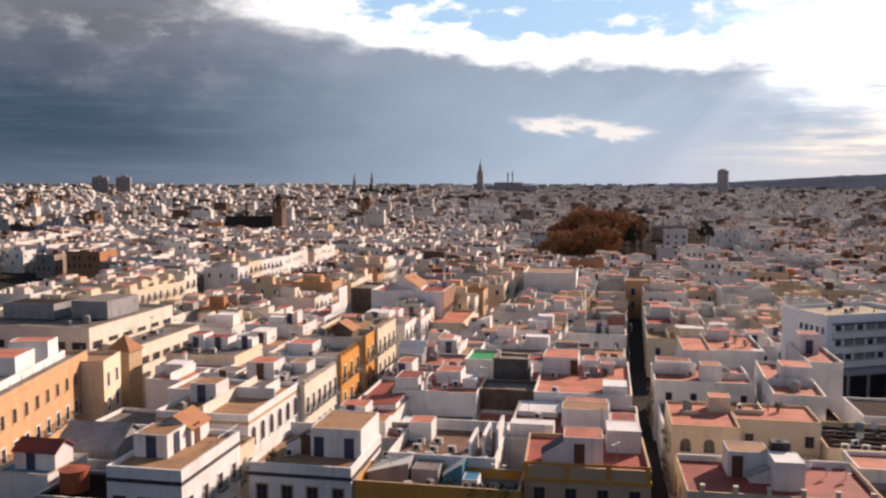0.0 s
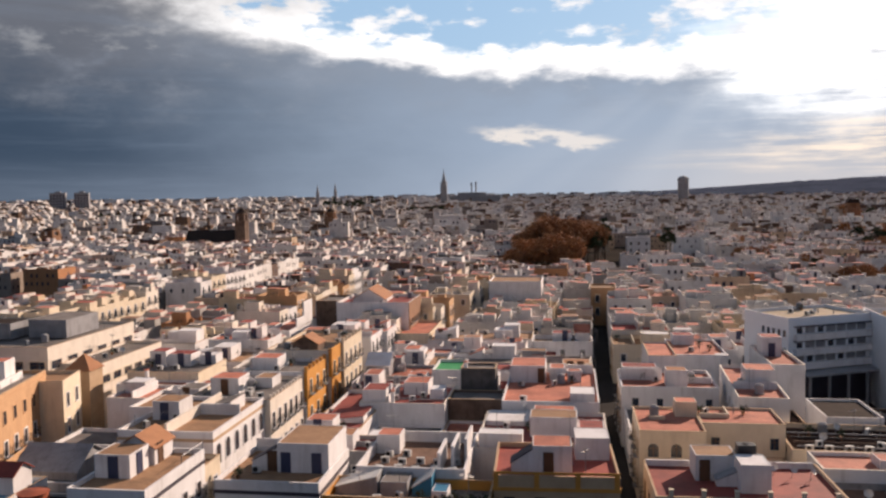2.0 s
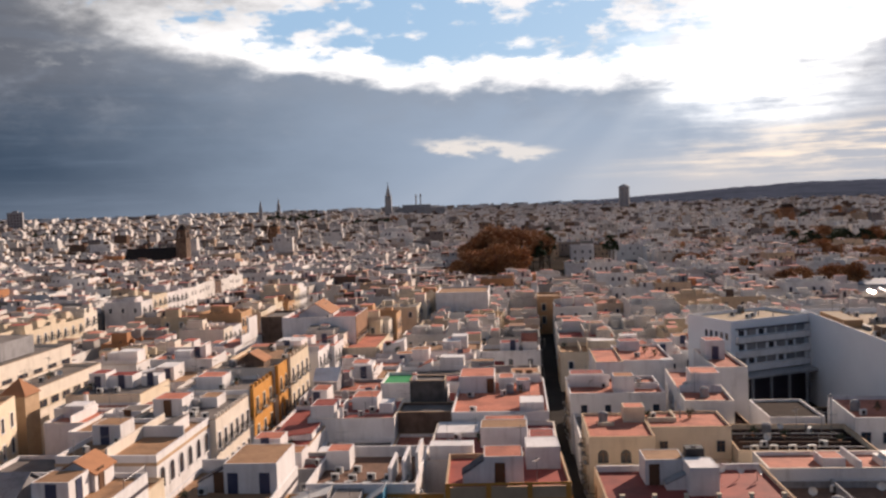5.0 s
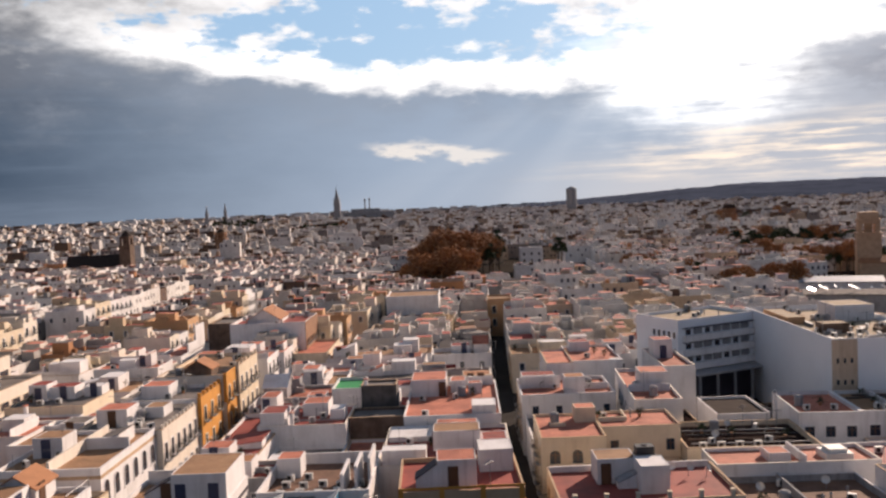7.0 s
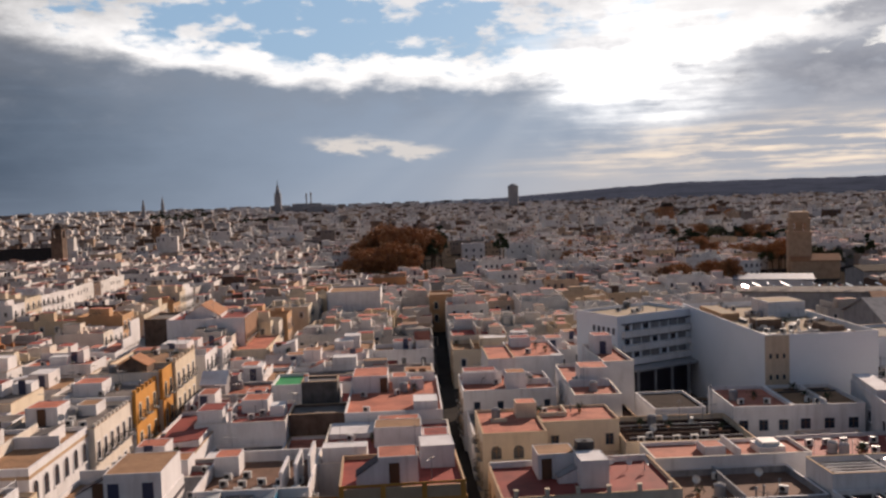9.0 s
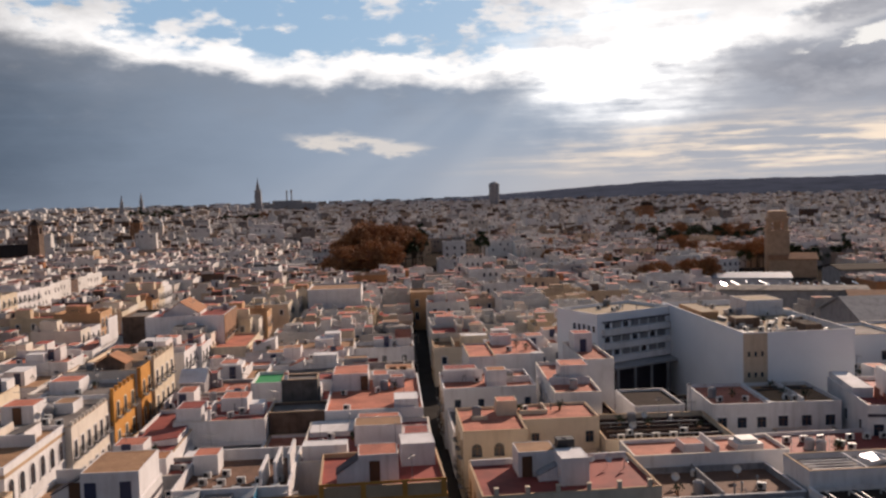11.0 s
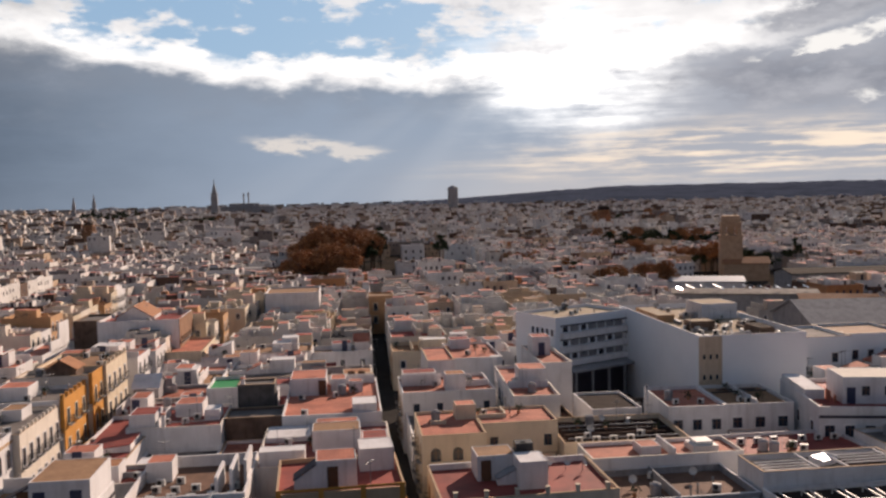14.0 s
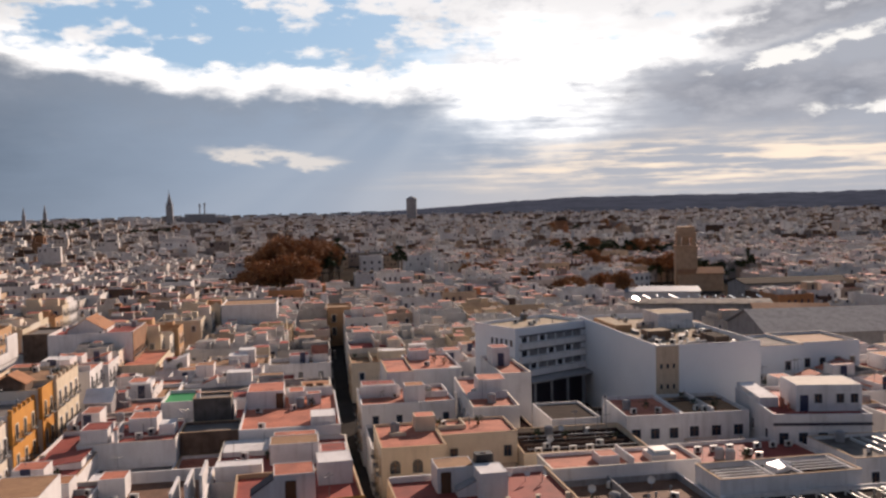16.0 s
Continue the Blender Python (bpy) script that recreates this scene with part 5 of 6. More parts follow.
def near_house(lot, street="", high=0.0):
    s0, s1, d0, d1 = lot
    w0, dd = s1 - s0, d1 - d0
    h = high if high else rng.choice((5.0, 6.6, 7.0, 7.3, 7.6, 7.8, 8.0, 8.3, 8.6, 9.6))
    wall = rng.choices((WHITE, CREAM, GREYW, BEIGE), (56, 26, 8, 10) if street == "l" else (84, 8, 7, 1))[0]
    roof = rng.choices((TERRA, RED, TAN, GREYR), (52, 16, 16, 16))[0]
    words = {WHITE: "white", CREAM: "cream", GREYW: "grey", BEIGE: "beige"}[wall]
    rooft = {TERRA: "terracotta", RED: "red-painted", TAN: "tan tiled", GREYR: "grey screed"}[roof]
    o, w, d = house(s0, s1, d0, d1, h, wall, roof, rng.uniform(0.25, 0.7), "%s rendered town house with a %s roof terrace" % (words, rooft), "town houses")
    n = max(1, int(w / 3.2))
    if rng.random() < 0.55:
        windows_on(o, "front", w, d, (h - 2.6,), n, 0.9, 1.4, "flat", WHITE)
    if "r" in street:
        windows_on(o, "right", w, d, (h - 2.7, h - 6.0), max(1, int(d / 2.8)), 0.9, 1.9, "flat", WHITE, True)
    if "l" in street:
        windows_on(o, "left", w, d, (h - 2.7, h - 6.0), max(1, int(d / 3.2)), 0.9, 1.9, "flat", STONE, rng.random() < 0.5)
    if w > 4.5 and d > 4.5:
        for _ in range(1 if w * d < 70 else 2 if w * d < 130 else 3):
            sw, sd = rng.uniform(2.2, min(5.0, w * 0.6)), rng.uniform(2.2, min(5.0, d * 0.6))
            x, y = rng.uniform(0.3, w - sw - 0.3), rng.uniform(0.3, d - sd - 0.3)
            shed(o, x, x + sw, y, y + sd, h + 0.062, rng.uniform(1.5, 2.5), wall if rng.random() < 0.7 else WHITE,
                 rng.choices((TERRA, RED, WHITE, TAN, CLAY), (35, 20, 25, 10, 10))[0], [("front", sw * rng.uniform(0.3, 0.7))] if rng.random() < 0.5 else (),
                 rng.choices(("flat", "lean", "gable_x"), (72, 20, 8))[0])
    for _ in range(rng.choice((0, 1, 1, 2))):
        if w > 5 and d > 5:
            x, y, q = rng.uniform(0.3, w - 0.5), rng.uniform(0.3, d - 0.5), rng.uniform(0.7, 1.6)
            m = Mesh().box(x, x + 0.15, 0.17, d - 0.17, h + 0.062, h + q) if rng.random() < 0.5 else Mesh().box(0.17, w - 0.17, y, y + 0.15, h + 0.062, h + q)
            part("party_wall", m, wall, o)
    if rng.random() < 0.5:
        chimney(o, rng.uniform(0.5, w - 0.5), rng.uniform(0.5, d - 0.5), h + 0.06, rng.uniform(1.0, 2.2))
    for _ in range(rng.choice((2, 3, 3, 4, 5))):
        kind = rng.choices(("antenna", "air_conditioner", "satellite_dish", "water_tank", "potted_plant", "clothes_line", "vent_pipe"), (26, 26, 8, 10, 14, 8, 8))[0]
        clutter(kind, place(s0 + rng.uniform(0.7, max(0.8, w - 0.7)), d0 + rng.uniform(0.6, max(0.7, d - 0.8)), h + 0.062, rng.uniform(-40, 40)))


MID_WALL, MID_ROOF, MID_OPEN = Mesh(), Mesh(), Mesh()


def mid_house(lot, own=False, high=0.0, street=""):
    """A house farther off: walls with parapet, stair rooms and chimneys; a thing of its own, or part of the crowd."""
    s0, s1, d0, d1 = lot
    w, d, h = s1 - s0 - 0.03, d1 - d0 - 0.03, (high if high else rng.choice((3.6, 5.6, 6.6, 7.0, 7.3, 7.6, 7.9, 8.2, 8.6, 9.8))) + rng.uniform(-0.3, 0.3)
    m, r, g = (Mesh(), Mesh(), None) if own else (MID_WALL, MID_ROOF, MID_OPEN)
    caps = []
    X, Y = (0, 0) if own else (s0, d0)
    m.tub(X, X + w, Y, Y + d, 0, h, h + rng.uniform(0.25, 0.9), 0.2)
    r.box(X + 0.23, X + w - 0.23, Y + 0.23, Y + d - 0.23, h + 0.004, h + 0.05)
    for _ in range(rng.choice((1, 2, 2, 3, 4))):
        sw, sd, sh = rng.uniform(1.5, min(4.2, w * 0.5)), rng.uniform(1.5, min(4.2, d * 0.5)), rng.uniform(1.3, 2.7)
        x, y = X + rng.uniform(0.25, w - sw - 0.25), Y + rng.uniform(0.25, d - sd - 0.25)
        m.box(x, x + sw, y, y + sd, h + 0.05, h + sh, False)
        cap = (x + 0.12, x + sw - 0.12, y + 0.12, y + sd - 0.12, h + sh + 0.003, h + sh + 0.05, False)
        if own:
            caps.append(cap)
        else:
            r.box(*cap)
        if rng.random() < 0.5:
            MID_OPEN_X = x + sw * rng.uniform(0.2, 0.5)
            if g:
                g.box(MID_OPEN_X, MID_OPEN_X + 0.8, y - 0.04, y - 0.004, h + 0.06, h + min(2.0, sh - 0.1), False)
    for _ in range(rng.choice((3, 5, 6, 8))):
        x, y = X + rng.uniform(0.3, w - 1.6), Y + rng.uniform(0.3, d - 1.6)
        m.box(x, x + rng.uniform(0.3, 1.3), y, y + rng.uniform(0.3, 1.3), h + 0.05, h + rng.uniform(0.5, 1.7), False)
    if rng.random() < 0.6:
        y = Y + rng.uniform(0.5, d - 0.7)
        m.box(X + 0.2, X + w - 0.2, y, y + 0.16, h + 0.05, h + rng.uniform(0.7, 1.7), False)
    if rng.random() < 0.5:
        x = X + rng.uniform(0.5, w - 0.7)
        m.box(x, x + 0.16, Y + 0.2, Y + d - 0.2, h + 0.05, h + rng.uniform(0.7, 1.9), False)
    if own:
        coat = rng.choice((PALE, CREAM, BEIGE, WHITE, CREAM)) if street else MIXW
        o = single("house", m, MIXW if s1 > -20 else coat, "rendered town house with flat roof terrace and stair room", "house", place(s0, d0), "town houses")
        part("roof_terrace", r, MIXR, o)
        for cap in caps:
            part("shed_roof", Mesh().box(*cap), MIXR, o)
        if rng.random() < 0.6:
            windows_on(o, "front", w, d, (h - 2.5,), max(1, int(w / 3)), 0.85, 1.35)
        if street or rng.random() < 0.6:
            windows_on(o, "right", w, d, (h - 2.7, h - 6.0) if street else (h - 2.5,), max(1, int(d / 2.8)), 0.85, 1.8, "flat", WHITE, bool(street))
        return
    for k in range(int(w / 2.2)):
        for z in ((h - 2.4, h - 5.4) if h > 6 else (0.8,)):
            if rng.random() < 0.62:
                x = X + 0.8 + k * 2.2
                g.box(x, x + 0.85, Y - 0.04, Y - 0.004, z, z + 1.35, False)
    for k in range(int(d / 2.6)):
        for z in ((h - 2.4, h - 5.4) if h > 6 else (0.8,)):
            if rng.random() < 0.5:
                y = Y + 0.9 + k * 2.6
                g.box(X + w + 0.004, X + w + 0.04, y, y + 0.85, z, z + 1.35, False)


# open yards, squares and large roofs in the middle distance: x0, x1, y0, y1
OPEN = [(140, 182, 205, 236), (158, 235, 236, 292), (110, 150, 365, 500), (-140, -92, 522, 560), (206, 246, 288, 326), (112, 165, 140, 185), (166, 206, 166, 205)]


def kept_free(x, y):
    return any(a - 6 < x < b + 6 and c - 6 < y < e + 4 for a, b, c, e in OPEN)


def strip(a, b, d_from, d_to, street="", near=True, gap=0.0, high=(0.0, 0.0)):
    """Lots along one side of a street; a and b give the strip's edges at a distance d."""
    dd = d_from
    while dd < d_to:
        n = rng.uniform(6.5, 11.5) if near else rng.uniform(8.0, 14.0)
        lot = (a(dd) + rng.uniform(0, gap), b(dd) - rng.uniform(0, gap), dd, min(dd + n, d_to))
        dd += n
        sm, dm = (lot[0] + lot[1]) / 2, (lot[2] + lot[3]) / 2
        if kept_free(sm * CG + dm * SG, -sm * SG + dm * CG):
            continue
        if not in_view(sm, dm) or lot[3] - lot[2] < 4 or math.hypot(sm, dm) < 60:
            continue
        lot = free(lot)
        if rng.random() < 0.07 and math.hypot(sm, dm) > 110:
            continue                                  # an open patio
        if lot and lot[1] - lot[0] > 3:
            r = math.hypot(sm, dm)
            top = rng.uniform(*high)
            near_house(lot, street, top) if r < 178 else mid_house(lot, r < 256 or (r < 300 and street == "r" and lot[1] < -20), top, street)


# between the two streets
for k in range(3):
    strip(lambda d, k=k: left_edge(d) + (street_left(d) - left_edge(d)) * k / 3, lambda d, k=k: left_edge(d) + (street_left(d) - left_edge(d)) * (k + 1) / 3, 66, 290, "r" if k == 2 else "", high=(6.2, 7.8) if k == 0 else (0.0, 0.0))
# left of the balconied street
edge = -3.6
for k, wd in enumerate((11.0, 9.0, 12.0)):
    strip(lambda d, e=edge, wd=wd: left_edge(d) + e - wd, lambda d, e=edge: left_edge(d) + e, 66, 290, "r" if k == 0 else "", high=(8.8, 10.8) if k == 0 else (0.0, 0.0))
    edge -= wd + (0.4 if k == 1 else 0.0)
for k in range(7):
    strip(lambda d, k=k: -84.0 - 12 * k - (3 if k > 2 else 0), lambda d, k=k: -72.5 - 12 * k - (3 if k > 2 else 0), 66, 340 if k in (2, 3) else 290, "r" if k in (0, 3) else "", high=(10.4, 11.8) if k == 3 else (5.6, 7.0) if k == 2 else (0.0, 0.0))
# right of the narrow street
s = 8.0
for k, wd in enumerate((12.0, 10.0, 13.0, 11.0, 12.0, 10.0, 13.0, 12.0, 11.0, 13.0, 12.0, 12.0, 12.0, 12.0, 12.0, 12.0)):
    strip(lambda d, s=s, k=k: max(s, street_left(d) + 3.9) if k == 0 else s, lambda d, s=s, wd=wd: s + wd, 66, 290, "l" if k == 0 else "")
    s += wd + (3.2 if k in (3, 7, 11) else 0.0)

# beyond the near quarter: houses in short rows with lanes between
def in_square(x, y):
    """The wooded square, kept free of houses."""
    return 5.8 < math.degrees(math.atan2(x, y)) < 13.6 and 340 < math.hypot(x, y) < 500


d = 294.0
while d < 560:
    row = rng.uniform(10, 14)
    s = -330.0
    while s < 520:
        wd = rng.uniform(8, 16)
        x, y = s * CG + d * SG, -s * SG + d * CG
        if rng.random() < 0.90 and in_view(s + wd / 2, d, -30, 50) and not kept_free(x + wd / 2, y) and not in_square(x, y) and math.hypot(s, d) > 285 and not (-126 < s < -94 and d < 345):
            mid_house((s, s + wd, d + rng.uniform(-1, 1), d + row))
        s += wd + (rng.uniform(2.5, 5) if rng.random() < 0.18 else 0.05)
    d += row + (rng.uniform(3, 6) if rng.random() < 0.45 else 0.3)

single("mid_town", MID_WALL, MIXI, "crowded white and cream town houses with parapets and stair rooms", "houses", place(0, 0), kind="stuff")
single("mid_terraces", MID_ROOF, MIXRI, "terracotta, red and grey roof terraces of the crowded houses", "roofs", place(0, 0), kind="stuff")
single("mid_openings", MID_OPEN, TRIM, "dark windows and doors of the crowded houses", "windows", place(0, 0), kind="stuff")

# far town: counted by nobody, one mesh for walls, one for terraces, one for openings
fw, fr, fo = Mesh(), Mesh(), Mesh()
y = 556.0
while y < 2700:
    step = 8.0 + (y - 556) * 0.007
    x = -0.62 * y
    while x < 1.25 * y:
        wd = rng.uniform(5, 14) * (1 + (y - 556) / 2600)
        if not in_square(x, y) and rng.random() < (0.86 if y < 1500 else 0.66):
            h = rng.uniform(6.5, 12.5) if rng.random() < 0.9 else rng.uniform(12, 19)
            dp = rng.uniform(0.7, 1.0) * step
            ya = y + rng.uniform(-2, 2)
            fw.box(x, x + wd, ya, ya + dp, 0, h, False)
            fw.f.pop()
            fr.quad((x, ya, h), (x + wd, ya, h), (x + wd, ya + dp, h), (x, ya + dp, h))
            for _ in range(rng.choice((1, 2, 2, 3)) if y < 1400 else 1):
                sw, sd, sh = rng.uniform(0.2, 0.5) * wd, rng.uniform(0.25, 0.6) * dp, rng.uniform(1.2, 3.2)
                xa, yb = x + rng.uniform(0, wd - sw), ya + rng.uniform(0, dp - sd)
                fw.box(xa, xa + sw, yb, yb + sd, h, h + sh, False)
            if y < 1300:
                for k in range(int(wd / 2.8)):
                    if rng.random() < 0.6:
                        fo.box(x + 0.8 + k * 2.8, x + 1.8 + k * 2.8, ya - 0.05, ya - 0.01, h - 2.5, h - 0.9, False)
        x += wd + (rng.uniform(2, 8) if rng.random() < 0.2 else 0.0)
    y += step + (rng.uniform(2, 9) if rng.random() < 0.3 else 0.0)
while y < 4400:                                         # the last suburbs, blocks and warehouses towards the horizon
    x = -0.62 * y
    while x < 0.5 * y:
        wd = rng.uniform(12, 46)
        if rng.random() < 0.6:
            h, dp = rng.choice((7, 9, 10, 12, 14, 20)) + rng.uniform(-2, 3), rng.uniform(12, 26)
            ya = y + rng.uniform(-25, 25)
            fw.box(x, x + wd, ya, ya + dp, 0, h, False)
            fw.f.pop()
            fr.quad((x, ya, h), (x + wd, ya, h), (x + wd, ya + dp, h), (x, ya + dp, h))
        x += wd + rng.uniform(0, 50)
    y += 55
single("far_town", fw, FARW, "far white and cream houses crowding to the horizon", "houses", pose(0, 0, 0, 0, 0, -4), kind="stuff")
single("far_terraces", fr, FARR, "far terracotta and grey roof terraces", "roofs", pose(0, 0, 0.01, 0, 0, -4), kind="stuff")
single("far_openings", fo, TRIM, "dark window openings of far houses", "windows", pose(0, 0, 0, 0, 0, -4), kind="stuff")

# hills along the horizon, higher to the right, with distance haze in their colour
hl = Mesh()
rows = []
for ring, (R, f) in enumerate(((2500, 0.0), (3100, 0.75), (3900, 1.0), (4600, 0.6))):
    line = []
    for k in range(241):
        az = -40 + 100 * k / 240
        swell = min(1, max(0, (az - 10) / 18)) ** 1.2
        rise = 3 + 65 * swell + (0.2 + 0.8 * swell) * (6 * noise.noise((az * 0.35, 1.0, 0)) + 4.0 * noise.noise((az * 2.3, 2.0, ring)) + 3.0 * noise.noise((az * 9.0, 5.0, ring)))
        line.append((R * math.sin(radians(az)), R * math.cos(radians(az)), f * rise))
    rows.append(line)
for a, b in zip(rows, rows[1:]):
    for k in range(240):
        hl.quad(a[k], a[k + 1], b[k + 1], b[k])
single("backdrop", hl, HILL, "low wooded hills on the horizon, haze painted into their blue-grey colour", "hills", pose(0, 0, 0), kind="structure")

# ---- trees ----
def tree_meshes(seed, h, r, clumps, leaf):
    """Trunk with limbs, and a crown of small leaf tufts gathered in uneven clumps."""
    q = random.Random(seed)
    t, c = Mesh(), Mesh()
    t.tube(0, 0, 0, h * 0.4, 0.34, 0.22, 8, False)
    heads = []
    for k in range(clumps):
        a, f = 2 * math.pi * k / clumps + q.uniform(-0.5, 0.5), q.uniform(0.15, 0.85)
        heads.append(Vector((r * f * math.cos(a), r * f * math.sin(a), h * (0.90 - 0.40 * f * f) + q.uniform(-0.10, 0.06) * h)))
        if k % 2 == 0:
            t.rod((0, 0, h * q.uniform(0.28, 0.4)), heads[-1], 0.10, 5)
    for p in heads:
        size = r * q.uniform(0.22, 0.42)
        for _ in range(leaf):
            v = Vector((q.gauss(0, 1), q.gauss(0, 1), q.gauss(0, 0.8))).normalized() * size * q.uniform(0.35, 1.05)
            o = p + v
            u = Vector((q.uniform(-1, 1), q.uniform(-1, 1), q.uniform(-0.6, 0.6))).normalized() * q.uniform(0.28, 0.6)
            w = u.cross(Vector((q.uniform(-1, 1), q.uniform(-1, 1), q.uniform(-1, 1)))).normalized() * q.uniform(0.2, 0.42)
            c.quad(o - u, o - w * 0.6, o + u, o + w)
    return t, c


KINDS = []
for seed, h, r, n, leaf, mat, words in ((1, 17, 6.5, 16, 90, AUTUMN, "autumn plane tree with rust-brown leaves"), (2, 20, 7.5, 20, 90, AUTUMN, "tall autumn plane tree with brown crown"),
                                        (3, 15, 5.5, 14, 80, AUTUMN, "smaller autumn tree with thinning brown leaves"), (4, 14, 5.0, 16, 90, LEAF, "dark evergreen tree with a dense crown"),
                                        (5, 17, 3.0, 14, 80, LEAF, "slim dark evergreen conifer tree")):
    t, c = tree_meshes(seed, h, r, n, leaf)
    KINDS.append((t.data("trunk", BARK), c.data("crown", mat), words))
trng = random.Random(5)


def tree(kind, x, y, scale=1.0):
    t, c, words = KINDS[kind]
    ob = thing("tree", words, "tree", pose(x, y, 0, 0, 0, trng.uniform(0, 360)), "town trees")
    ob.scale = (scale, scale, scale * trng.uniform(0.9, 1.1))
    part("trunk", t, None, ob)
    part("crown", c, None, ob)


def polar(az, dist):
    return dist * math.sin(radians(az)), dist * math.cos(radians(az))


for k in range(26):                                     # the wooded square: rounded trees in front, taller ones behind
    az, far = trng.uniform(6.9, 11.2), trng.uniform(350, 392)
    tree(trng.choice((0, 2, 2)), *polar(az, far), trng.uniform(0.85, 1.15) * (0.75 if az < 7.6 else 1.0))
for az, far, size in ((8.9, 412, 1.15), (9.4, 408, 1.3), (9.7, 422, 1.28), (10.6, 415, 1.16), (11.3, 422, 1.2), (8.2, 418, 0.98), (10.1, 434, 1.1), (11.8, 430, 1.12), (9.0, 440, 1.1), (11.0, 442, 1.14), (12.5, 436, 1.05), (7.7, 430, 0.85)):
    tree(1, *polar(az, far), size)
for k in range(12):
    tree(trng.choice((3, 4, 2)), *polar(trng.uniform(12.0, 13.2), trng.uniform(410, 490)), trng.uniform(0.9, 1.35))
tree(4, 133, 432, 1.15), tree(4, 136, 436, 1.0), tree(3, 61, 425, 0.9), tree(3, 68, 424, 0.8)
for x0, x1, y0, y1, n, kinds, sc in ((144, 166, 372, 384, 7, (0, 2), 0.75), (138, 172, 318, 336, 9, (2, 0, 3), 0.7), (146, 170, 262, 284, 14, (0, 2), 0.72), (256, 290, 436, 520, 14, (3, 3, 0), 1.0),
                                     (282, 322, 440, 452, 9, (3, 0, 3), 0.9), (-380, -318, 1070, 1095, 12, (3, 4), 1.3), (-150, -60, 1480, 1560, 14, (3, 4), 1.5), (-10, 60, 1150, 1210, 12, (3, 3, 2), 1.2),
                                     (-210, -150, 640, 670, 8, (3, 2), 0.9), (-70, -50, 640, 660, 4, (3, 0), 0.9), (228, 262, 300, 330, 5, (3, 4), 0.8), (216, 240, 326, 430, 30, (2, 0, 3, 2), 0.8), (360, 520, 720, 800, 14, (3, 0), 1.1)):
    for k in range(n):
        tree(trng.choice(kinds), trng.uniform(x0, x1), trng.uniform(y0, y1), sc * trng.uniform(0.85, 1.15))


# ---- landmarks ----
def tower(x, y, w, h, wall, roof, label, cap="pyramid", turn=-12.0, belfry=True):
    ob = thing("bell_tower", label, "tower", pose(x, y, 0, 0, 0, turn))
    part("shaft", Mesh().box(-w / 2, w / 2, -w / 2, w / 2, 0, h * 0.68), wall, ob)
    part("cornice", Mesh().box(-w * 0.56, w * 0.56, -w * 0.56, w * 0.56, h * 0.68, h * 0.70), wall, ob)
    b = w * 0.45
    m = Mesh()
    for sx in (-1, 1):
        for sy in (-1, 1):
            m.box(sx * b - (b * 0.42 if sx > 0 else 0), sx * b + (b * 0.42 if sx < 0 else 0), sy * b - (b * 0.42 if sy > 0 else 0), sy * b + (b * 0.42 if sy < 0 else 0), h * 0.70, h * 0.85)
    m.box(-b * 0.35, b * 0.35, -b * 0.35, b * 0.35, h * 0.70, h * 0.85)
    m.box(-b, b, -b, b, h * 0.83, h * 0.87)
    part("belfry", m, wall, ob)
    c = Mesh()
    if cap == "pyramid":
        c.tube(0, 0, h * 0.87, h, w * 0.55, 0.05, 8)
    elif cap == "flat":
        c.box(-b * 1.08, b * 1.08, -b * 1.08, b * 1.08, h * 0.87, h * 0.90).box(-b * 0.9, b * 0.9, -b * 0.9, b * 0.9, h * 0.90, h)
    else:
        for k in range(5):
            z0, z1 = h * (0.87 + 0.10 * k / 5), h * (0.87 + 0.10 * (k + 1) / 5)
            c.tube(0, 0, z0, z1, b * math.cos(k / 5 * 1.5), b * math.cos((k + 1) / 5 * 1.5), 12)
        c.rod((0, 0, h * 0.96), (0, 0, h), 0.15)
    part("cap", c, roof, ob)
    return ob


tower(-102.5, 533, 6.6, 30, BROWNW, SLATE, "brown brick church tower with pointed cap")
ob = thing("church", "old church with a long dark tiled roof", "church", pose(-137, 532, 0, 0, 0, 0))
part("wall", Mesh().box(0, 31, 0, 15, 0, 8.5), STONE, ob)
part("roof", Mesh().gable(0, 31, 0, 15, 8.6, 15.5, "x", 0.6, 0.4), SLATE, ob)
tower(-57, 640, 7.5, 27, BRICK, SLATE, "brown brick tower among white houses", "dome")
tower(-385, 800, 8.0, 29, BRICK, SLATE, "slim brick church tower", "pyramid")
tower(-227, 552, 9.0, 19, BRICK, SLATE, "low church dome with dark tiles", "dome")
tower(223, 308, 8.8, 27, TOWERB, TOWERB, "square brown brick bell tower with open belfry", "flat", -30)
ob = thing("church", "brown brick church with low roofs below a bell tower", "church", pose(216, 303, 0, 0, 0, -30))
part("wall", Mesh().box(0, 18, 0, 11, 0, 7.4), TOWERB, ob)
part("roof", Mesh().gable(0, 18, 0, 11, 7.5, 9.8, "x", 0.5, 0.3), CLAY, ob)
tower(368, 690, 10.0, 26, BRICK, SLATE, "dark brick church tower with flat top", "flat")
ob = thing("church", "dark brown church nave with tiled roof", "church", pose(352, 676, 0, 0, 0, -30))
part("wall", Mesh().box(0, 34, 0, 14, 0, 9), BRICK, ob)
part("roof", Mesh().gable(0, 34, 0, 14, 9.1, 13.0, "x", 0.5, 0.3), CLAY, ob)

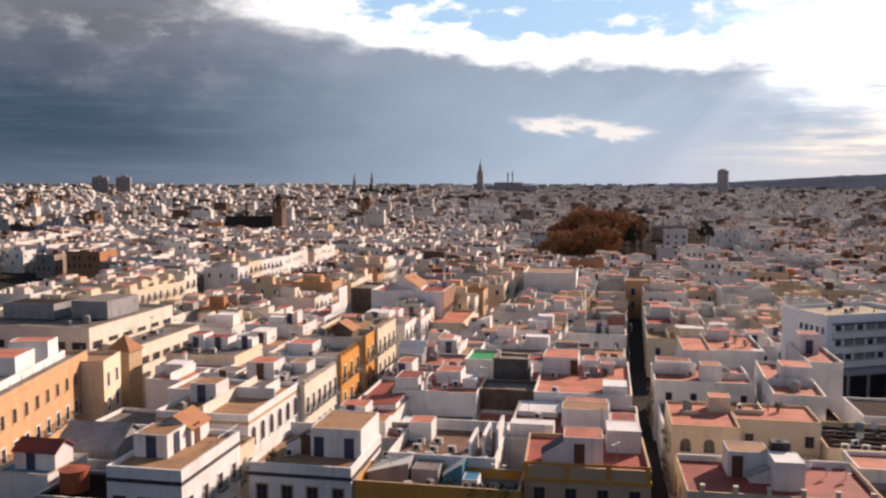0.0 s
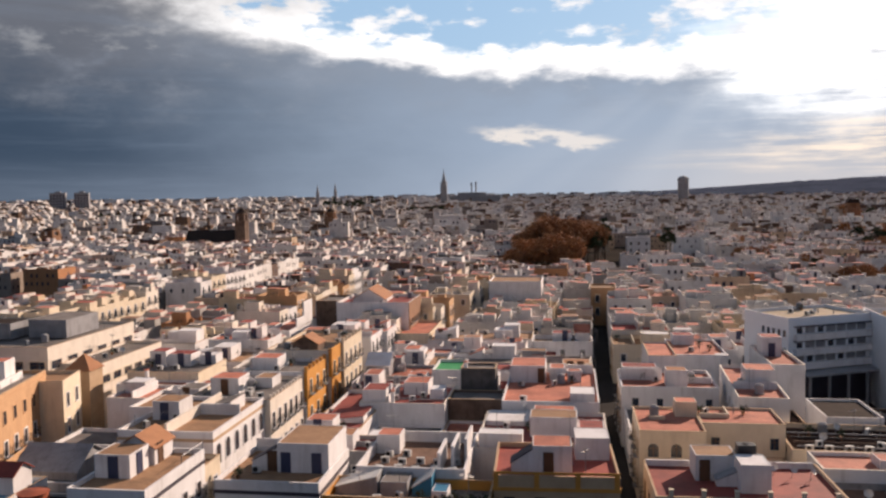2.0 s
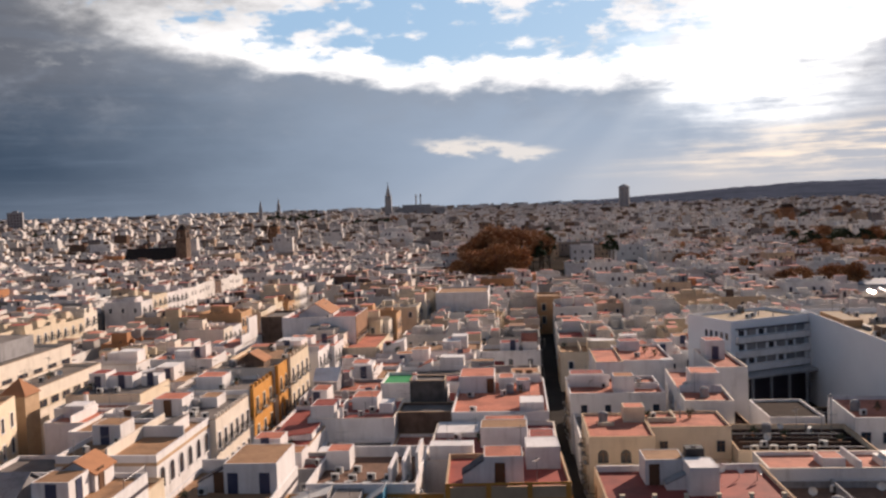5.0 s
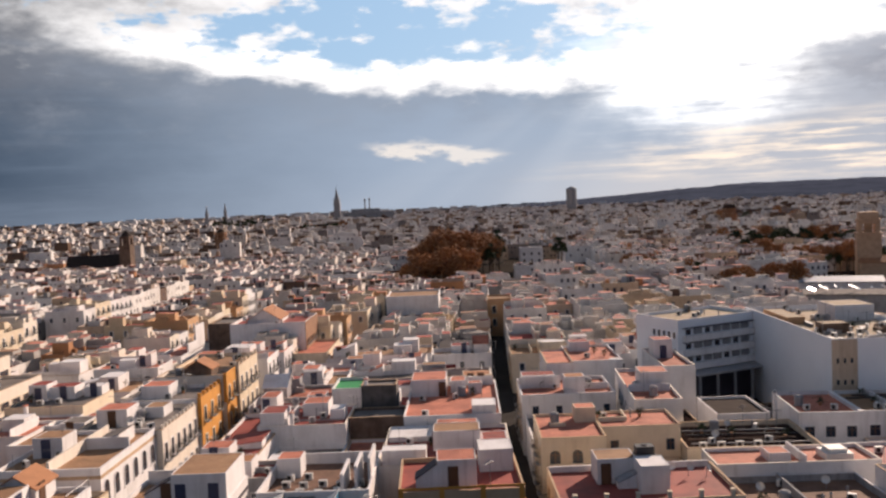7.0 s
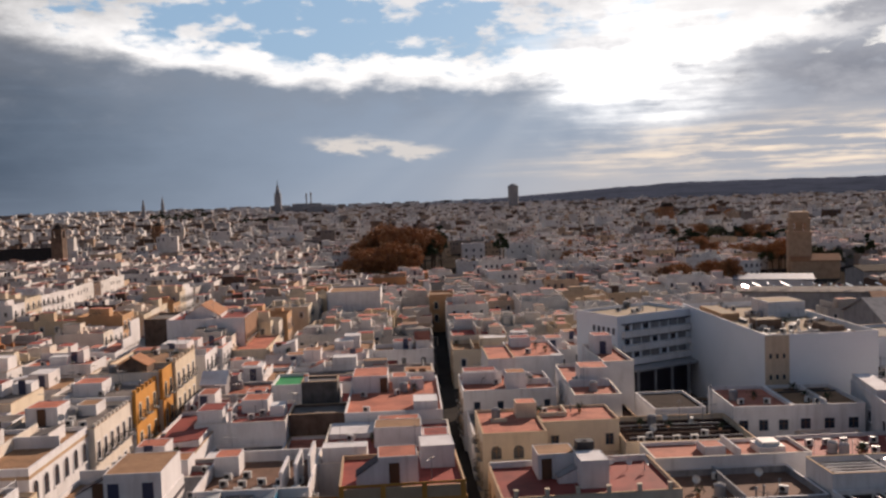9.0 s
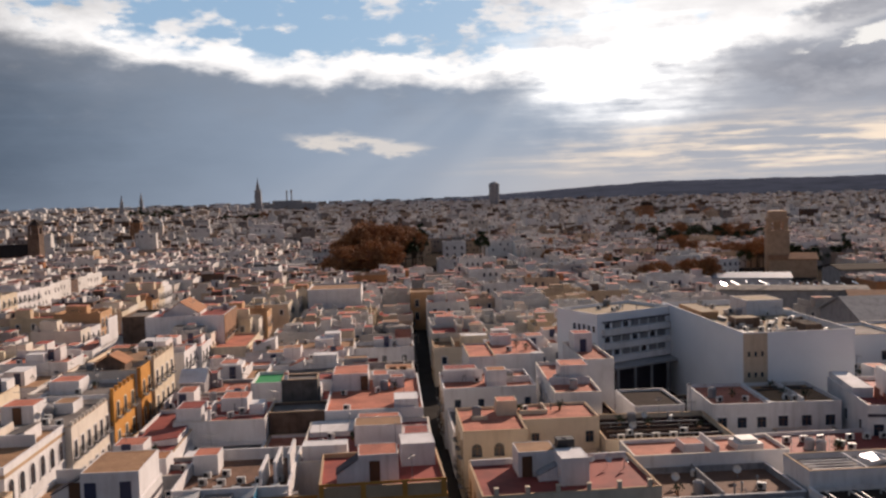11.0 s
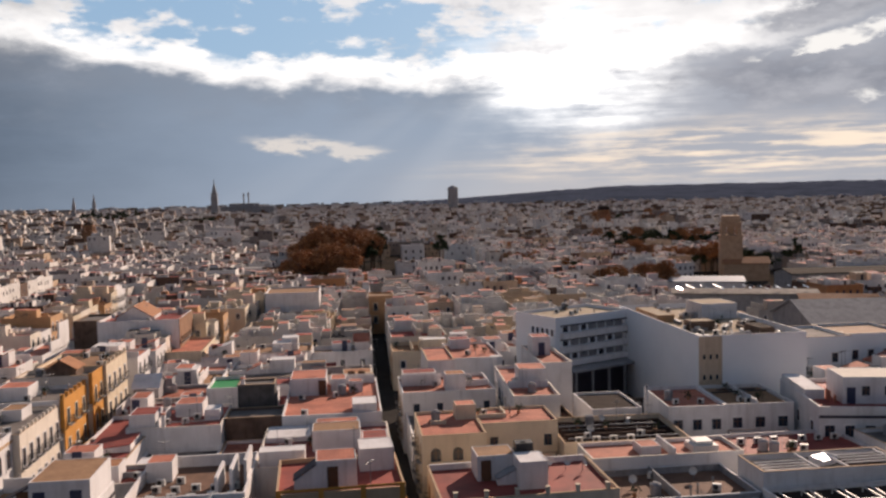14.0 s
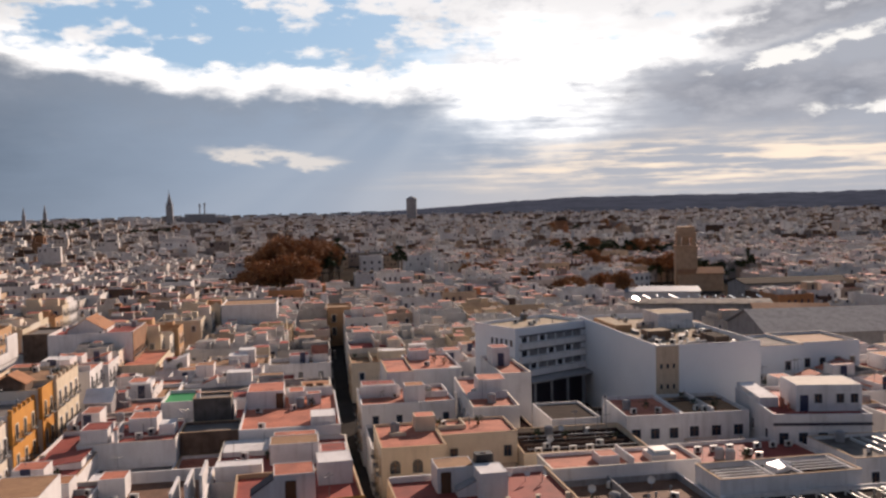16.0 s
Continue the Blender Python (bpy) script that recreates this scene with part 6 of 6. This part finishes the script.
# the great cathedral tower on the skyline
# grey here and on the twin spires is paler to stand in for haze
ob = thing("cathedral_tower", "tall slender cathedral bell tower with stepped lantern", "tower", pose(81, 1858, 0, 0, 0, -8))
part("shaft", Mesh().box(-6.8, 6.8, -6.8, 6.8, 0, 48), GREYW, ob)
m = Mesh()
for k in range(5):
    m.box(-6.2 + k * 2.6, -4.2 + k * 2.6, -6.4, 6.4, 48, 54)
part("belfry", m.box(-6.9, 6.9, -6.9, 6.9, 54, 56), GREYW, ob)
part("lantern", Mesh().box(-4.2, 4.2, -4.2, 4.2, 56, 62).box(-3.0, 3.0, -3.0, 3.0, 62, 68).tube(0, 0, 68, 74, 2.4, 1.6, 10).tube(0, 0, 74, 78, 1.4, 0.5, 10), GREYW, ob)
part("statue_spire", Mesh().tube(0, 0, 78, 85, 0.7, 0.2, 6), IRON, ob)
ob = thing("cathedral", "long dark cathedral body with many pinnacles", "cathedral", pose(94, 1860, 0, 0, 0, -2))
m = Mesh().box(0, 110, 0, 60, 0, 26).box(18, 80, 10, 50, 26, 33)
part("nave", m, GREYW, ob)
for k in range(12):
    part("pinnacle", Mesh().tube(0, 0, 0, 7, 1.2, 0.1, 6), GREYW, ob, "", pose(2 + k * 9.4, 0.5, 26))
for az, dist, z in ((-5.92, 1700, 52), (-4.76, 1700, 56)):
    x, y = dist * math.sin(radians(az)), dist * math.cos(radians(az))
    ob = thing("spire", "pair of dark square towers with pointed spires", "tower", pose(x, y, 0), "twin spires")
    part("shaft", Mesh().box(-3, 3, -3, 3, 0, z * 0.72), GREYW, ob)
    part("spire_cap", Mesh().tube(0, 0, z * 0.72, z, 2.8, 0.2, 8), GREYW, ob)
for az, w in ((-21.85, 30), (-20.5, 28)):
    x, y = 1900 * math.sin(radians(az)), 1900 * math.cos(radians(az))
    ob = thing("apartment_block", "tall grey apartment block on the skyline", "apartment block", pose(x, y, 0, 0, 0, 12), "skyline apartment blocks")
    part("wall", Mesh().box(-w / 2, w / 2, -8, 8, 0, 45), GREYW, ob)
    part("lift_room", Mesh().box(-5, 5, -4, 4, 45.004, 48), GREYW, ob)
    for i in range(7):
        for k in range(5):
            part("window", Mesh().box(-w / 2 + 1 + k * w / 5, -w / 2 + 4 + k * w / 5, -8.1, -8.01, 4 + i * 5.6, 7 + i * 5.6), TRIM, ob)
x, y = 2000 * math.sin(radians(18.15)), 2000 * math.cos(radians(18.15))
ob = thing("tower_block", "round-topped grey tower block on the skyline", "tower", pose(x, y, 0))
m = Mesh().tube(0, 0, 0, 52, 12.0, 12.0, 16).tube(0, 0, 52, 57, 12.6, 12.6, 16)
for k in range(4):
    m.tube(0, 0, 57 + 1.5 * k, 57 + 1.5 * (k + 1), 12 * math.cos(k / 4 * 1.4), 12 * math.cos((k + 1) / 4 * 1.4), 16)
part("shaft", m, GREYW, ob)
for az, z in ((4.35, 55), (4.65, 57)):
    x, y = 1900 * math.sin(radians(az)), 1900 * math.cos(radians(az))
    single("mast", Mesh().rod((0, 0, 0), (0, 0, z), 1.4, 6).box(-2, 2, -2, 2, z - 6, z - 3), GREYW, "slim grey pylon on the skyline", "pylon", pose(x, y, 0), "skyline pylons")

# long halls, yard and parked cars in the middle distance
def hall(x, y, w, d, h, rise, wall, roof, turn, label):
    ob = thing("hall", label, "hall", pose(x, y, 0, 0, 0, turn))
    m = Mesh().box(0, w, 0, d, 0, h)
    for x in (0.0, w):
        m.quad((x, 0, h), (x, d, h), (x, d / 2, h + rise - 0.3))
    part("wall", m, wall, ob)
    part("roof", Mesh().gable(0, w, 0, d, h + 0.35, h + rise, "x", 0.5, 0.3), roof, ob)
    return ob


hall(160, 258, 26, 14, 6.5, 1.6, WHITE, BLUEM, -31, "long low hall with a blue-grey metal roof")
hall(206, 250, 52, 14, 7.5, 1.8, GREYW, SLATE, -14, "long grey shed with a dark roof")
hall(130, 152, 38, 22, 8.0, 4.5, GREYW, GREYW, -17, "wide hall with a pale grey pitched roof")
hall(166, 198, 12, 9, 6.0, 2.0, WHITE, CLAY, -30, "small hall with an orange tile roof")
hall(176, 183, 14, 8, 6.0, 2.2, CREAM, CLAY, -40, "cream hall with an orange tile roof")
hall(190, 176, 13, 8, 6.0, 2.2, WHITE, CLAY, -25, "white shed with an orange tile roof")
hall(178, 196, 10, 8, 5.5, 2.0, CREAM, CLAY, -30, "small cream shed with an orange tile roof")
ob, w, d = house(28.8, 40.5, 446, 456, 12, WHITE, GREYR, label="white cube-like building beside the wooded square")
windows_on(ob, "front", w, d, (8.5, 5.0), 3, 1.2, 1.6)
single("square_paving", Mesh().box(40.3, 67, 383, 515, -0.05, 0.03), PAVING, "pale paved open square", "pavement", place(0, 0), kind="structure")
for s_, a, b in ((40.0, 383, 519), (68.0, 401, 482)):
    single("boundary_wall", Mesh().box(s_ - 0.3, s_ + 0.3, a, b, 0, 3.2), WHITE, "long white boundary wall of the square", "wall", place(0, 0))


ob = hall(139, 220, 40, 12, 7.4, 1.2, GREYW, GREYR, -31, "low workshop hall with a row of tilted roof lights")
light_panels = [Mesh().box(-a, a, -b, b, -0.06, 0.06).data("roof_light", MIRRORG) for a, b in ((0.9, 0.6), (0.35, 0.8), (0.6, 0.35), (1.3, 0.5), (0.3, 0.4))]
for k in range(15):
    part("roof_light", light_panels[(k * 3 + k // 4) % 5], None, ob, "bright reflective roof light", pose(1.8 + k * 2.45 + (k * 7) % 5 * 0.35, 2.0 + 0.7 * ((k * 2) % 5), 9.0 + 0.15 * ((k * 2) % 5), 12 + (k * 5) % 9, 22 + (k * 3) % 10, 3))


def car(m, mat):
    ob = thing("car", "parked car with sunlit glass and paint", "car", m, "parked cars")
    b = Mesh()
    prof = [(-2.1, 0.35), (-2.1, 0.8), (-1.2, 0.9), (1.25, 0.92), (2.1, 0.78), (2.1, 0.35)]
    for (x0, z0), (x1, z1) in zip(prof, prof[1:] + prof[:1]):
        b.quad((x0, -0.85, z0), (x1, -0.85, z1), (x1, 0.85, z1), (x0, 0.85, z0))
    b.quad(*[(x, -0.85, z) for x, z in reversed(prof)])
    b.quad(*[(x, 0.85, z) for x, z in prof])
    part("body", b, mat, ob)
    g_ = Mesh()
    cab = [(-1.5, 0.9), (-1.0, 1.42), (0.5, 1.45), (1.15, 0.92)]
    for (x0, z0), (x1, z1) in zip(cab, cab[1:]):
        g_.quad((x0, -0.74, z0), (x1, -0.7, z1), (x1, 0.7, z1), (x0, 0.74, z0))
    g_.quad(*[(x, -0.72, z) for x, z in reversed(cab)])
    g_.quad(*[(x, 0.72, z) for x, z in cab])
    part("glazing", g_, GLASS, ob)
    for sx in (-1.3, 1.3):
        for sy in (-0.8, 0.8):
            part("wheel", Mesh().tube(0, 0, -0.1, 0.1, 0.32, 0.32, 10), IRON, ob, "", pose(sx, sy, 0.32, 90))
    return ob


first = car(pose(180, 281, 0.02, 0, 0, 50), CARP)
for k in range(26):
    r_, c_ = k // 13, k % 13
    copy_thing(first, pose(183 + c_ * 2.75 + r_ * 4, 279.5 - c_ * 1.5 + r_ * 9, 0.02, 0, 0, 58 + trng.uniform(-4, 4)))
single("car_park", Mesh().box(-4, 42, -6, 20, -0.05, 0.012), ASPHALT, "asphalt yard full of parked cars", "yard", pose(180, 278, 0, 0, 0, -29), kind="structure")
